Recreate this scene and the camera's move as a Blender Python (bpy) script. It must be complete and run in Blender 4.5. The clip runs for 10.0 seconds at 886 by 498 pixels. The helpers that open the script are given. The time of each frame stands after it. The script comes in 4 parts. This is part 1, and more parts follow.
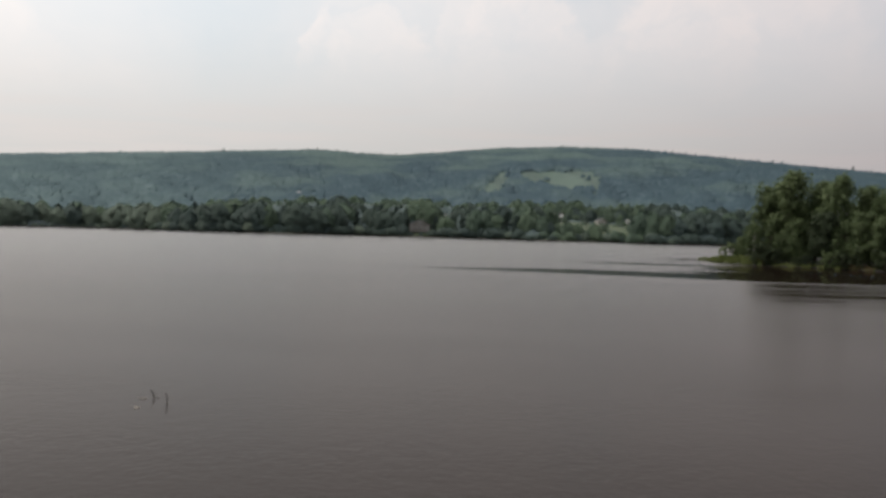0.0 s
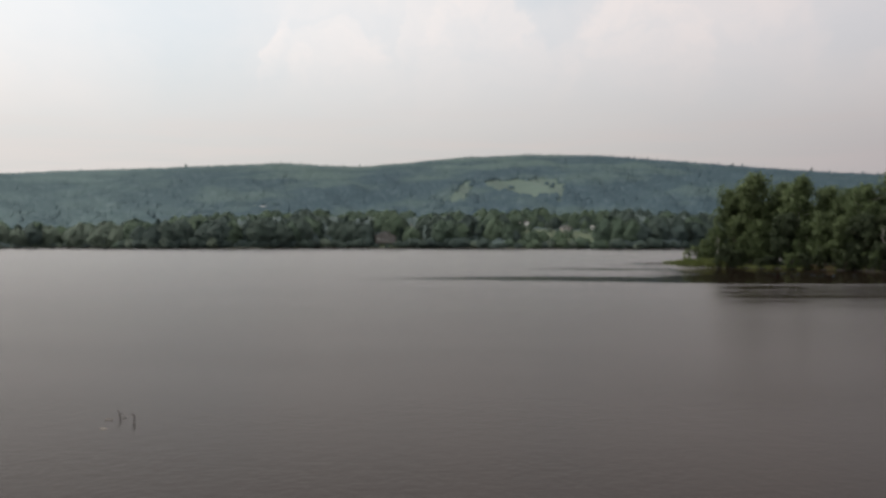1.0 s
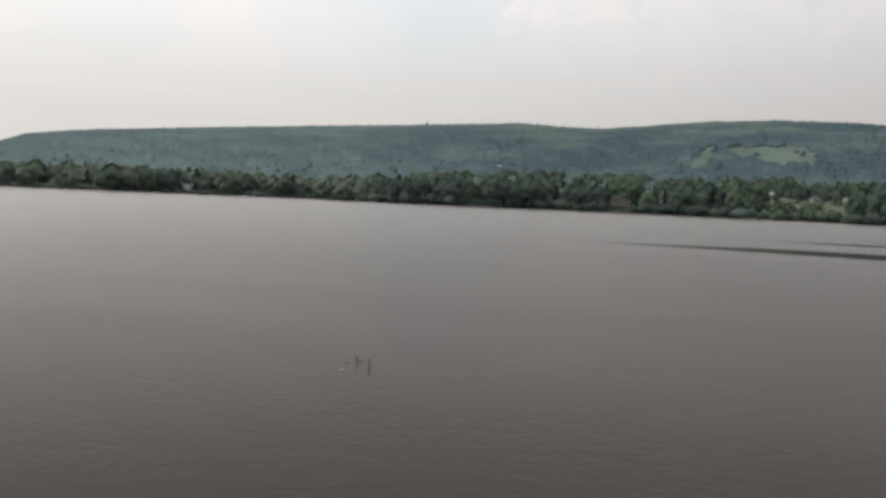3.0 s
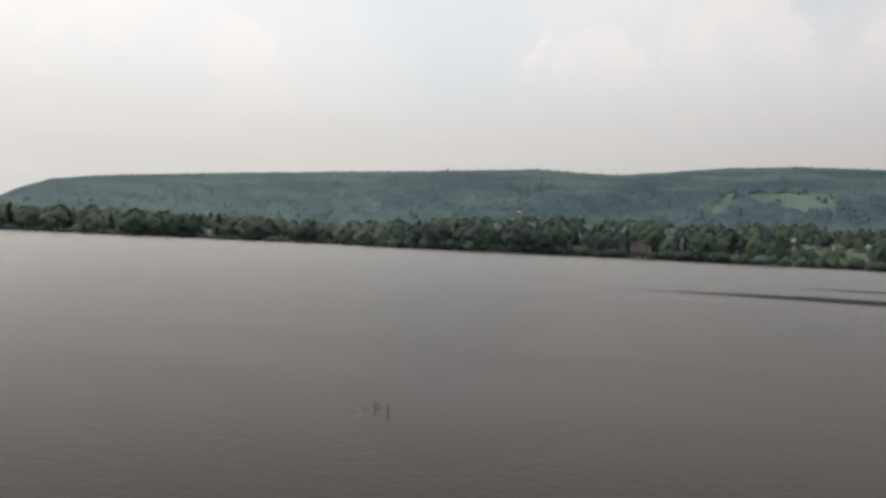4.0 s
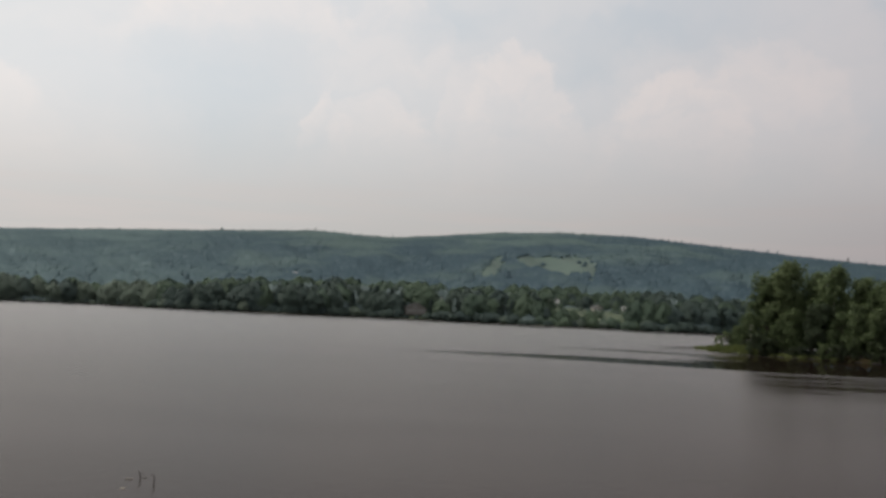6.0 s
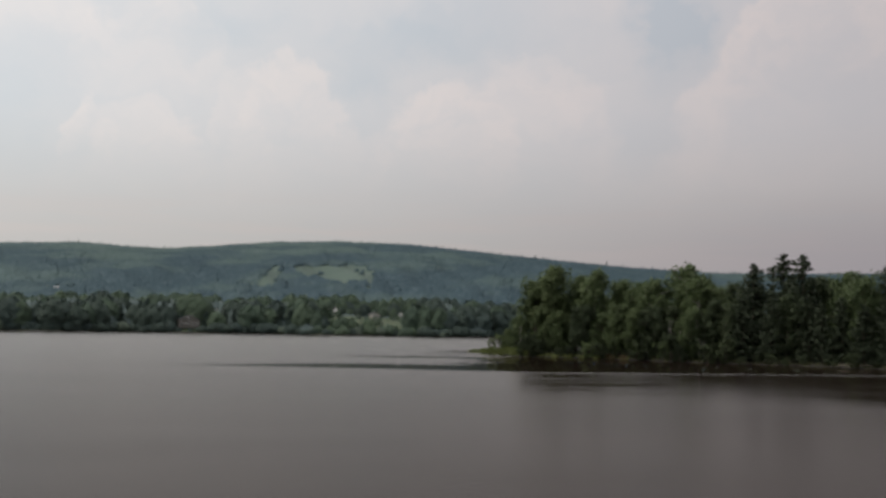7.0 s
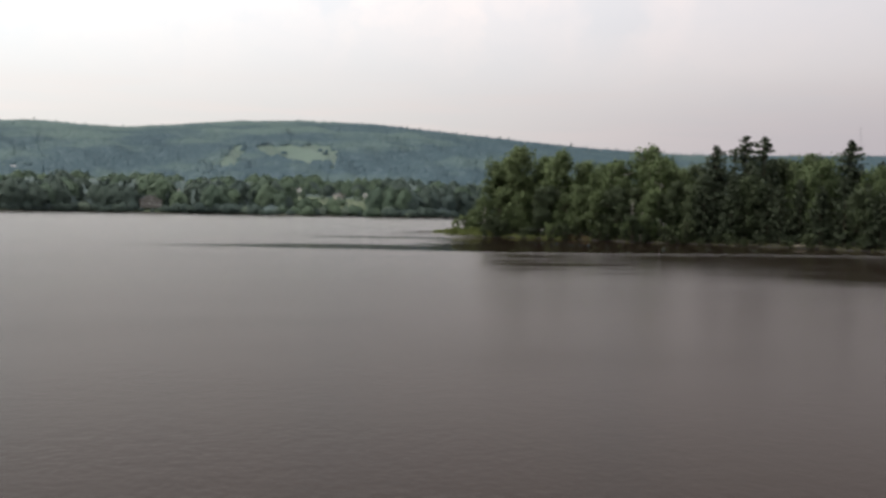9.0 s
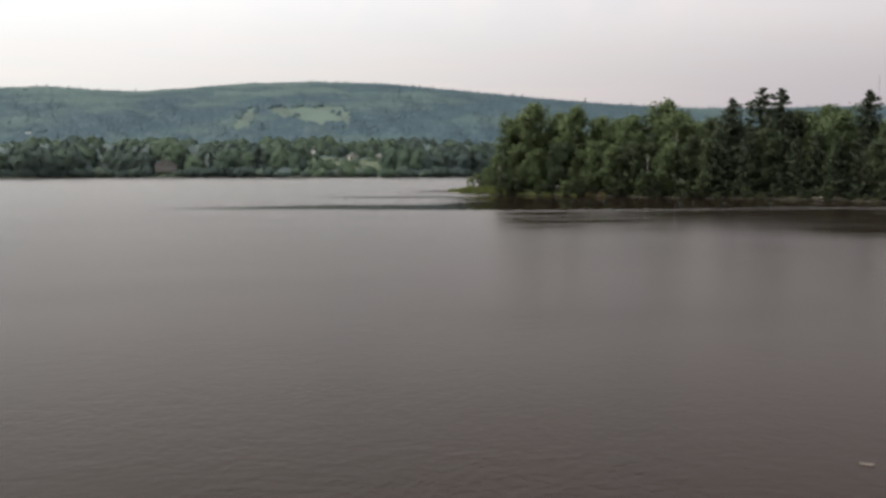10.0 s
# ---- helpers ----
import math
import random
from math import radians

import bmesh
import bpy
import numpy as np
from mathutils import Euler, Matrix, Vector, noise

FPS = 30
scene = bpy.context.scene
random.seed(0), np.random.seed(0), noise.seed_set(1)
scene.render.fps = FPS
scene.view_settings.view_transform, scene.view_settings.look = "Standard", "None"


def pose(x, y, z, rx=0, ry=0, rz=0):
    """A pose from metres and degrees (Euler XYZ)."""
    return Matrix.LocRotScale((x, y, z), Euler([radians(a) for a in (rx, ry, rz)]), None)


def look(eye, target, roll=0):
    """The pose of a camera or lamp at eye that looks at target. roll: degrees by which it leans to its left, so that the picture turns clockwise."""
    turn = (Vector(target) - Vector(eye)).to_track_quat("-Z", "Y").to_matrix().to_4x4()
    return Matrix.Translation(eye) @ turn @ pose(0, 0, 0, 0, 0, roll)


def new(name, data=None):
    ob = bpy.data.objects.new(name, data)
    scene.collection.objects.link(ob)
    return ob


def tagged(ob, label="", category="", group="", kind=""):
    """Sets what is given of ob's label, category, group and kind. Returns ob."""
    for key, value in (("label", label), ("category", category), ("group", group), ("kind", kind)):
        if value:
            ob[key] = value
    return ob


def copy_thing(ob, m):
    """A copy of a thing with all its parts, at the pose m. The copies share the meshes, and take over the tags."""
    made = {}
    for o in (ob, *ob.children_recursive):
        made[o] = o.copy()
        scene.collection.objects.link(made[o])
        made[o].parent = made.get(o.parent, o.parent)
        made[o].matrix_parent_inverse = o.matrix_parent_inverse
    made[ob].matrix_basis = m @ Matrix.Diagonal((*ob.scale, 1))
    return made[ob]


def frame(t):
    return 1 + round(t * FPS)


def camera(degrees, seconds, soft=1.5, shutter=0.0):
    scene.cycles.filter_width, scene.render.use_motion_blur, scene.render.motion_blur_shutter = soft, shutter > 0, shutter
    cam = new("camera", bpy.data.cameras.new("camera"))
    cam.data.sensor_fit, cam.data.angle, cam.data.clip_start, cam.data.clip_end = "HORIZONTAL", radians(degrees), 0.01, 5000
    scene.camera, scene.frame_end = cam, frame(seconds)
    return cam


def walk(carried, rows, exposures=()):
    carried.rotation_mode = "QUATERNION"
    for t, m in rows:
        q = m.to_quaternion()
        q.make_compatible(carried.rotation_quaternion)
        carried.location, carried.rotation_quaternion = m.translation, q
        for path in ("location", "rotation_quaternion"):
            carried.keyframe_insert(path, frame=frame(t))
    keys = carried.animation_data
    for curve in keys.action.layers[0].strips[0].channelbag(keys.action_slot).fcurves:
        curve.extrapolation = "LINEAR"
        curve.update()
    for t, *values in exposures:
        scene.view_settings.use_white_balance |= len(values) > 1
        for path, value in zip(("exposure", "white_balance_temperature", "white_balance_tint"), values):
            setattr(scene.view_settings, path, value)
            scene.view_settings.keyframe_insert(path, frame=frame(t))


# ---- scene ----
EYE = 5.0
ROWS = [
    (0.0, 3.26, -1.20, 1.61), (0.2, 1.27, -0.48, 2.16), (0.5, 0.37, -0.49, 2.25), (0.7, 0.74, -0.59, 1.19),
    (1.0, 1.28, -0.56, 0.09), (1.2, 0.72, 0.64, -0.23), (1.5, 1.30, 1.64, 1.69), (1.7, 3.49, 1.39, 0.46),
    (2.0, 4.73, 0.64, 1.37), (2.2, 6.14, -0.59, 1.42), (2.5, 9.27, -2.15, 1.38), (2.7, 13.13, -2.98, 1.23),
    (3.8, 16.25, -2.45, 3.34), (4.0, 16.21, -0.51, 2.72), (4.2, 16.47, 0.95, 2.52), (4.5, 16.91, 3.13, 1.54),
    (4.7, 15.64, 3.42, 2.08), (5.0, 13.22, 2.86, 1.72), (5.2, 11.92, 3.06, 1.82), (6.3, -1.01, 4.16, 2.00),
    (6.5, -3.79, 4.73, 1.06), (6.8, -7.35, 5.37, 0.85), (7.0, -9.92, 4.67, 0.97), (7.2, -12.47, 4.50, 0.74),
    (7.5, -16.24, 4.84, 0.95), (7.7, -18.07, 4.21, 0.90), (8.0, -20.41, 3.06, 0.39), (8.2, -19.71, 1.80, -0.48),
    (8.5, -16.51, 0.38, -0.78), (8.7, -14.51, -0.64, -0.80), (9.0, -12.15, -2.35, 1.09), (9.2, -11.12, -2.78, 0.58),
    (9.5, -12.17, -2.80, 1.44), (9.7, -11.09, -2.72, -0.01), (10.0, -11.26, -4.78, -0.02)]


def aim(yaw, pitch, roll):
    """The pose at the standing place, turned yaw degrees to the left and pitch up, leaning roll to the left."""
    a, b = radians(yaw), radians(pitch)
    eye = Vector((0, 0, EYE))
    return look(eye, eye + Vector((-math.sin(a) * math.cos(b), math.cos(a) * math.cos(b), math.sin(b))), roll)


cam = camera(49.2, 10.0, soft=3.2)
EXPOSURES = [(0.0, 0.0), (1.0, 0.03), (2.0, 0.05), (2.7, 0.04), (4.0, -0.02), (4.5, -0.17), (5.0, -0.29), (6.5, -0.25), (7.0, -0.26), (7.5, -0.24), (8.0, -0.03), (8.5, 0.27), (9.0, 0.42), (9.5, 0.38), (10.0, 0.48)]
walk(cam, [(t, aim(*turn)) for t, *turn in ROWS], EXPOSURES)

# ---- light: bright, veiled summer sky, the sun behind cloud to the left ----
SUN_AZ, SUN_EL = 78.0, 50.0


def bearing(az, r, z=0.0):
    """A place r metres from the standing place, az degrees left of straight ahead."""
    return Vector((-math.sin(radians(az)) * r, math.cos(radians(az)) * r, z))


class Nodes:
    """Short hand for node trees."""

    def __init__(self, tree):
        self.tree = tree
        tree.nodes.clear()

    def add(self, kind, **props):
        node = self.tree.nodes.new(kind)
        for key, value in props.items():
            setattr(node, key, value)
        return node

    def link(self, a, b):
        self.tree.links.new(a, b)

    def feed(self, socket, value):
        if isinstance(value, bpy.types.NodeSocket):
            self.link(value, socket)
        else:
            socket.default_value = value

    def math(self, op, a, b=0.0, c=0.0, clamp=False):
        node = self.add("ShaderNodeMath", operation=op, use_clamp=clamp)
        for socket, value in zip(node.inputs, (a, b, c)):
            self.feed(socket, value)
        return node.outputs[0]

    def vec(self, op, a, b=(0, 0, 0), out=0):
        node = self.add("ShaderNodeVectorMath", operation=op)
        self.feed(node.inputs[0], a)
        self.feed(node.inputs[1], b)
        return node.outputs[out]

    def ramp(self, value, low, high, to_low=0.0, to_high=1.0):
        node = self.add("ShaderNodeMapRange", interpolation_type="SMOOTHSTEP")
        for socket, v in zip(node.inputs, (value, low, high, to_low, to_high)):
            self.feed(socket, v)
        return node.outputs[0]

    def mix(self, fac, a, b, blend="MIX"):
        node = self.add("ShaderNodeMix", data_type="RGBA", blend_type=blend)
        self.feed(node.inputs[0], fac)
        for socket, v in ((node.inputs[6], a), (node.inputs[7], b)):
            self.feed(socket, v if isinstance(v, bpy.types.NodeSocket) else (*v, 1.0))
        return node.outputs[2]

    def noise(self, vector, scale, detail=3.0, rough=0.5, out=0):
        node = self.add("ShaderNodeTexNoise")
        self.feed(node.inputs["Vector"], vector)
        node.inputs["Scale"].default_value = scale
        node.inputs["Detail"].default_value = detail
        node.inputs["Roughness"].default_value = rough
        return node.outputs[out]


# cumulus heads: bearing, height of the top, half width, steepness of the dome, weight, depth; angles in degrees
HEADS = [
    (10.2, 13.3, 1.6, 2.2, 0.9, 3.6), (7.4, 12.9, 3.0, 1.0, 0.75, 5.0), (6.8, 19.0, 4.0, 2.4, 0.6, 9.0), (15.5, 19.5, 6.5, 2.6, 0.7, 4.5), (2.3, 14.5, 2.0, 2.2, 0.55, 6.0),
    (-1.0, 15.6, 3.4, 2.6, 0.8, 6.5), (-9.8, 14.3, 4.8, 1.8, 0.9, 6.5), (-15.6, 16.4, 4.6, 2.4, 0.65, 8.0), (-33.0, 21.0, 9.4, 7.8, 0.95, 10.0),
    (-50.0, 15.0, 6.5, 3.0, 0.7, 6.0), (33.0, 15.0, 7.0, 4.0, 0.6, 7.0), (47.0, 19.0, 8.0, 5.0, 0.7, 8.0)]
# thin blue gaps: bearing, height, half width, half height, weight
GAPS = [(16.5, 12.0, 4.4, 3.4, 0.55), (3.5, 16.8, 3.4, 1.6, 0.45), (-4.6, 14.4, 1.4, 1.4, 0.4), (-10.0, 17.2, 6.0, 1.7, 0.5),
        (-23.2, 17.3, 1.6, 1.7, 1.5), (-42.5, 12.8, 2.6, 1.2, 0.45)]


def make_world():
    world = bpy.data.worlds.new("sky")
    scene.world = world
    world.use_nodes = True
    n = Nodes(world.node_tree)
    way = n.add("ShaderNodeTexCoord").outputs["Generated"]
    sky = n.add("ShaderNodeTexSky", sky_type="NISHITA", sun_disc=False, sun_elevation=radians(SUN_EL),
                sun_rotation=radians(-SUN_AZ), air_density=1.6, dust_density=3.0)
    parts = n.add("ShaderNodeSeparateXYZ")
    n.link(way, parts.inputs[0])
    x, y, z = parts.outputs
    az = n.math("MULTIPLY", n.math("ARCTAN2", n.math("MULTIPLY", x, -1.0), y), 57.2958)
    el = n.math("MULTIPLY", n.math("ARCSINE", z), 57.2958)
    place = n.add("ShaderNodeCombineXYZ")
    n.link(az, place.inputs[0])
    n.link(el, place.inputs[1])
    # billows: broad swells and small cauliflower edges
    swell = n.vec("MULTIPLY", n.vec("SUBTRACT", n.noise(place.outputs[0], 0.26, 2.0, 0.5, out=1), (0.5, 0.5, 0.5)), (5.0, 3.4, 0.0))
    curl = n.vec("MULTIPLY", n.vec("SUBTRACT", n.noise(place.outputs[0], 0.7, 5.0, 0.65, out=1), (0.5, 0.5, 0.5)), (2.6, 2.2, 0.0))
    warped = n.vec("ADD", place.outputs[0], n.vec("ADD", swell, curl))
    spread = n.add("ShaderNodeSeparateXYZ")
    n.link(warped, spread.inputs[0])
    waz, wel = spread.outputs[0], spread.outputs[1]
    heads = 0.0
    for a, top, wide, steep, weight, deep in HEADS:
        u = n.math("DIVIDE", n.math("SUBTRACT", waz, a), wide)
        u2 = n.math("MULTIPLY", u, u)
        under = n.math("SUBTRACT", n.math("MULTIPLY_ADD", u2, -steep, top), wel)
        body = n.math("MULTIPLY", n.ramp(under, -0.1, n.math("MULTIPLY_ADD", u2, 1.5, 0.5)), n.ramp(under, deep, 0.8))
        body = n.math("MULTIPLY", body, n.ramp(u2, 1.5, 0.45))
        heads = n.math("MAXIMUM", n.math("MULTIPLY", body, weight), heads)
    gaps = 0.0
    for a, e, wide, high, weight in GAPS:
        off = n.vec("MULTIPLY", n.vec("SUBTRACT", warped, (a, e, 0)), (1 / wide, 1 / high, 0))
        gaps = n.math("MULTIPLY_ADD", n.math("POWER", 0.3679, n.vec("DOT_PRODUCT", off, off, out=1)), weight, gaps)
    veil = n.math("MULTIPLY", n.math("SUBTRACT", n.noise(n.vec("MULTIPLY", warped, (0.5, 1.2, 1.0)), 0.16, 4.0, 0.55), 0.5), 0.9)
    cover = n.math("ADD", n.math("SUBTRACT", 0.5, n.math("MULTIPLY", gaps, 0.75)), veil)
    tufts = n.ramp(n.noise(n.vec("MULTIPLY", warped, (0.8, 1.1, 1.0)), 0.42, 5.0, 0.6), 0.32, 0.68, 0.22, 0.6)
    cover = n.math("ADD", cover, n.math("MULTIPLY", heads, tufts), clamp=True)
    clear = n.mix(0.85, n.mix(1.0, sky.outputs[0], (0.07, 0.07, 0.07), "MULTIPLY"), (0.535, 0.573, 0.604))
    low = n.ramp(el, 2.0, 13.0)
    cloud = n.mix(low, (0.466, 0.443, 0.424), (0.652, 0.616, 0.602))
    colour = n.mix(cover, n.mix(low, (0.452, 0.447, 0.434), clear), cloud)
    # level streaks of thin stratus low over the hills
    layers = n.noise(n.vec("MULTIPLY", place.outputs[0], (0.07, 0.85, 1.0)), 1.0, 3.0, 0.55)
    colour = n.mix(n.math("MULTIPLY", n.ramp(layers, 0.42, 0.62), n.ramp(el, 8.5, 5.0, 0.0, 0.5)), colour, (0.52, 0.478, 0.458))
    dull = n.math("MULTIPLY", n.ramp(az, -8.0, -38.0), n.ramp(el, 8.5, 3.5))
    colour = n.mix(n.math("MULTIPLY", dull, 0.75), colour, (0.405, 0.385, 0.405))
    # a faint rose cast over the clouds away from the sun
    colour = n.mix(n.ramp(az, 12.0, -40.0, 0.0, 0.6), colour, n.mix(1.0, colour, (1.02, 0.955, 0.995), "MULTIPLY"))
    # brighter towards the veiled sun, duller away from it
    to_sun = n.vec("DOT_PRODUCT", way, tuple(bearing(SUN_AZ, math.cos(radians(SUN_EL)), math.sin(radians(SUN_EL)))), out=1)
    lift = n.ramp(to_sun, -0.39, 0.95, 0.87, 1.75)
    colour = n.mix(1.0, colour, n.vec("MULTIPLY", (1, 1, 1), lift), "MULTIPLY")
    aureole = n.ramp(to_sun, 0.74, 1.0, 1.0, 1.7)
    colour = n.mix(1.0, colour, n.vec("MULTIPLY", (1, 1, 1), aureole), "MULTIPLY")
    colour = n.mix(n.ramp(to_sun, 0.45, 0.95), colour, n.mix(1.0, colour, (1.03, 1.0, 0.94), "MULTIPLY"))
    back = n.add("ShaderNodeBackground")
    n.link(colour, back.inputs[0])
    out = n.add("ShaderNodeOutputWorld")
    n.link(back.outputs[0], out.inputs[0])


make_world()
sun = new("sun", bpy.data.lights.new("sun", "SUN"))
sun.data.energy, sun.data.angle, sun.data.color = 1.25, radians(25), (1.0, 0.95, 0.86)
sun.matrix_basis = look(bearing(SUN_AZ, 60, 60 * math.tan(radians(SUN_EL))), (0, 0, 0))

# ---- materials ----


def material(name):
    m = bpy.data.materials.new(name)
    m.use_nodes = True
    n = Nodes(m.node_tree)
    out = n.add("ShaderNodeOutputMaterial")
    body = n.add("ShaderNodeBsdfPrincipled")
    n.link(body.outputs[0], out.inputs[0])
    return m, n, body, out


def plain(name, colour, rough=0.7, scale=2.0, vary=0.25, metal=0.0, bump=0.2):
    """A surface with grain and stains at two scales."""
    m, n, body, _ = material(name)
    where = n.add("ShaderNodeTexCoord").outputs["Object"]
    fine, coarse = n.noise(where, scale * 9, 4), n.noise(where, scale, 3)
    dark = tuple(c * (1 - vary) for c in colour)
    light = tuple(min(1, c * (1 + vary)) for c in colour)
    n.link(n.mix(n.math("MULTIPLY_ADD", fine, 0.5, n.math("MULTIPLY", coarse, 0.5)), dark, light), body.inputs["Base Color"])
    body.inputs["Roughness"].default_value, body.inputs["Metallic"].default_value = rough, metal
    b = n.add("ShaderNodeBump")
    b.inputs["Strength"].default_value = bump
    b.inputs["Distance"].default_value = 0.02
    n.link(fine, b.inputs["Height"])
    n.link(b.outputs[0], body.inputs["Normal"])
    return m


def lifted(n, share):
    """The surface's normal bent upwards, as the many small leaves of a crown scatter light."""
    side = n.vec("MULTIPLY", n.add("ShaderNodeNewGeometry").outputs["Normal"], (1 - share, 1 - share, 1 - share))
    return n.vec("NORMALIZE", n.vec("ADD", side, (0.0, 0.0, share)))


def foliage(name, dark, light, glow=0.25, per_object=0.35):
    """Leaves: each leaf and each tree a little different, and light passes through."""
    m, n, body, out = material(name)
    leaf = n.add("ShaderNodeNewGeometry").outputs["Random Per Island"]
    tree = n.add("ShaderNodeObjectInfo").outputs["Random"]
    fac = n.math("ADD", n.math("MULTIPLY", leaf, 1 - per_object), n.math("MULTIPLY", tree, per_object))
    colour = n.mix(fac, dark, light)
    n.link(colour, body.inputs["Base Color"])
    body.inputs["Roughness"].default_value = 0.65
    body.inputs["Specular IOR Level"].default_value = 0.25
    thin = n.add("ShaderNodeBsdfTranslucent")
    n.link(colour, thin.inputs[0])
    both = n.add("ShaderNodeMixShader")
    both.inputs[0].default_value = glow
    n.link(body.outputs[0], both.inputs[1])
    n.link(thin.outputs[0], both.inputs[2])
    n.link(both.outputs[0], out.inputs[0])
    return m


def canopy(name, dark, pale, west_haze):
    """Distant tree crowns: dark spruce on the lower slopes, paler mixed stands to the crest. Haze is put into the
    colour: a blue tint overall, paler still to the left.
    """
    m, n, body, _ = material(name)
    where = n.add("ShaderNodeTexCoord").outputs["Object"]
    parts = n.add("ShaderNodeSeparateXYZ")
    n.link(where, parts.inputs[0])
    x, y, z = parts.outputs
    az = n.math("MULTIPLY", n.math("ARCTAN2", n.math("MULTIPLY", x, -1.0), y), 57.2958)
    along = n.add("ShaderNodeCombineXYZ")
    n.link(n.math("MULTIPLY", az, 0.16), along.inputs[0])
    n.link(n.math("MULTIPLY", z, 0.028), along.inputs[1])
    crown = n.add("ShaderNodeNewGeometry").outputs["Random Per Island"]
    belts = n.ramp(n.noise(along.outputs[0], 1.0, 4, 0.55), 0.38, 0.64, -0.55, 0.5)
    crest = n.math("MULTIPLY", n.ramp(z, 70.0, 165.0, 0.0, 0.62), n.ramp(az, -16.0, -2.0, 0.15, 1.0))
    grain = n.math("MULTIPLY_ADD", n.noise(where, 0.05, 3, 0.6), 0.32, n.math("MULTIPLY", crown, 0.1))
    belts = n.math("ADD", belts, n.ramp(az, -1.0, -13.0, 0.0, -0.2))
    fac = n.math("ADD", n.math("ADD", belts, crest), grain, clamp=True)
    # the left end fades to a paler tint, haze carried by the colour
    colour = n.mix(fac, dark, n.mix(n.ramp(az, 8.0, 30.0), pale, west_haze))
    colour = n.mix(n.ramp(az, 4.0, 34.0, 0.0, 0.6), colour, west_haze)
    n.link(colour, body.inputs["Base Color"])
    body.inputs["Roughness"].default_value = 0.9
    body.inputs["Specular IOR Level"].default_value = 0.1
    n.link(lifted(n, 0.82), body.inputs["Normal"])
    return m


def ground_material():
    """Meadow, bare earth and stony mud, by patches."""
    m, n, body, _ = material("meadow_ground")
    where = n.add("ShaderNodeTexCoord").outputs["Object"]
    big, mid, fine = n.noise(where, 0.012, 4), n.noise(where, 0.12, 4), n.noise(where, 3.0, 4)
    # bluish hill grass has haze tinted into it; lawns lower down are olive
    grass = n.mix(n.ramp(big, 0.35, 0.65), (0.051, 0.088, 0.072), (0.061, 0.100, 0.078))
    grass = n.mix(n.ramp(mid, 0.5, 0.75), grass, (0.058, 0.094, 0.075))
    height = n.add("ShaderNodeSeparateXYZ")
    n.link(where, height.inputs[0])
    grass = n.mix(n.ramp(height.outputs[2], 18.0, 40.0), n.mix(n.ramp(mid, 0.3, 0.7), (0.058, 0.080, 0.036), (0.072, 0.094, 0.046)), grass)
    # wet mud at the edge, painted darker still for shade under overhanging boughs
    wet = n.ramp(n.math("ADD", height.outputs[2], n.math("MULTIPLY", mid, -0.5)), 0.0, 0.75)
    n.link(n.mix(wet, (0.018, 0.016, 0.013), n.mix(n.math("MULTIPLY", fine, 0.35), grass, (0.056, 0.086, 0.064))), body.inputs["Base Color"])
    body.inputs["Roughness"].default_value = 0.9
    b = n.add("ShaderNodeBump")
    b.inputs["Strength"].default_value, b.inputs["Distance"].default_value = 0.5, 0.1
    n.link(fine, b.inputs["Height"])
    n.link(b.outputs[0], body.inputs["Normal"])
    return m


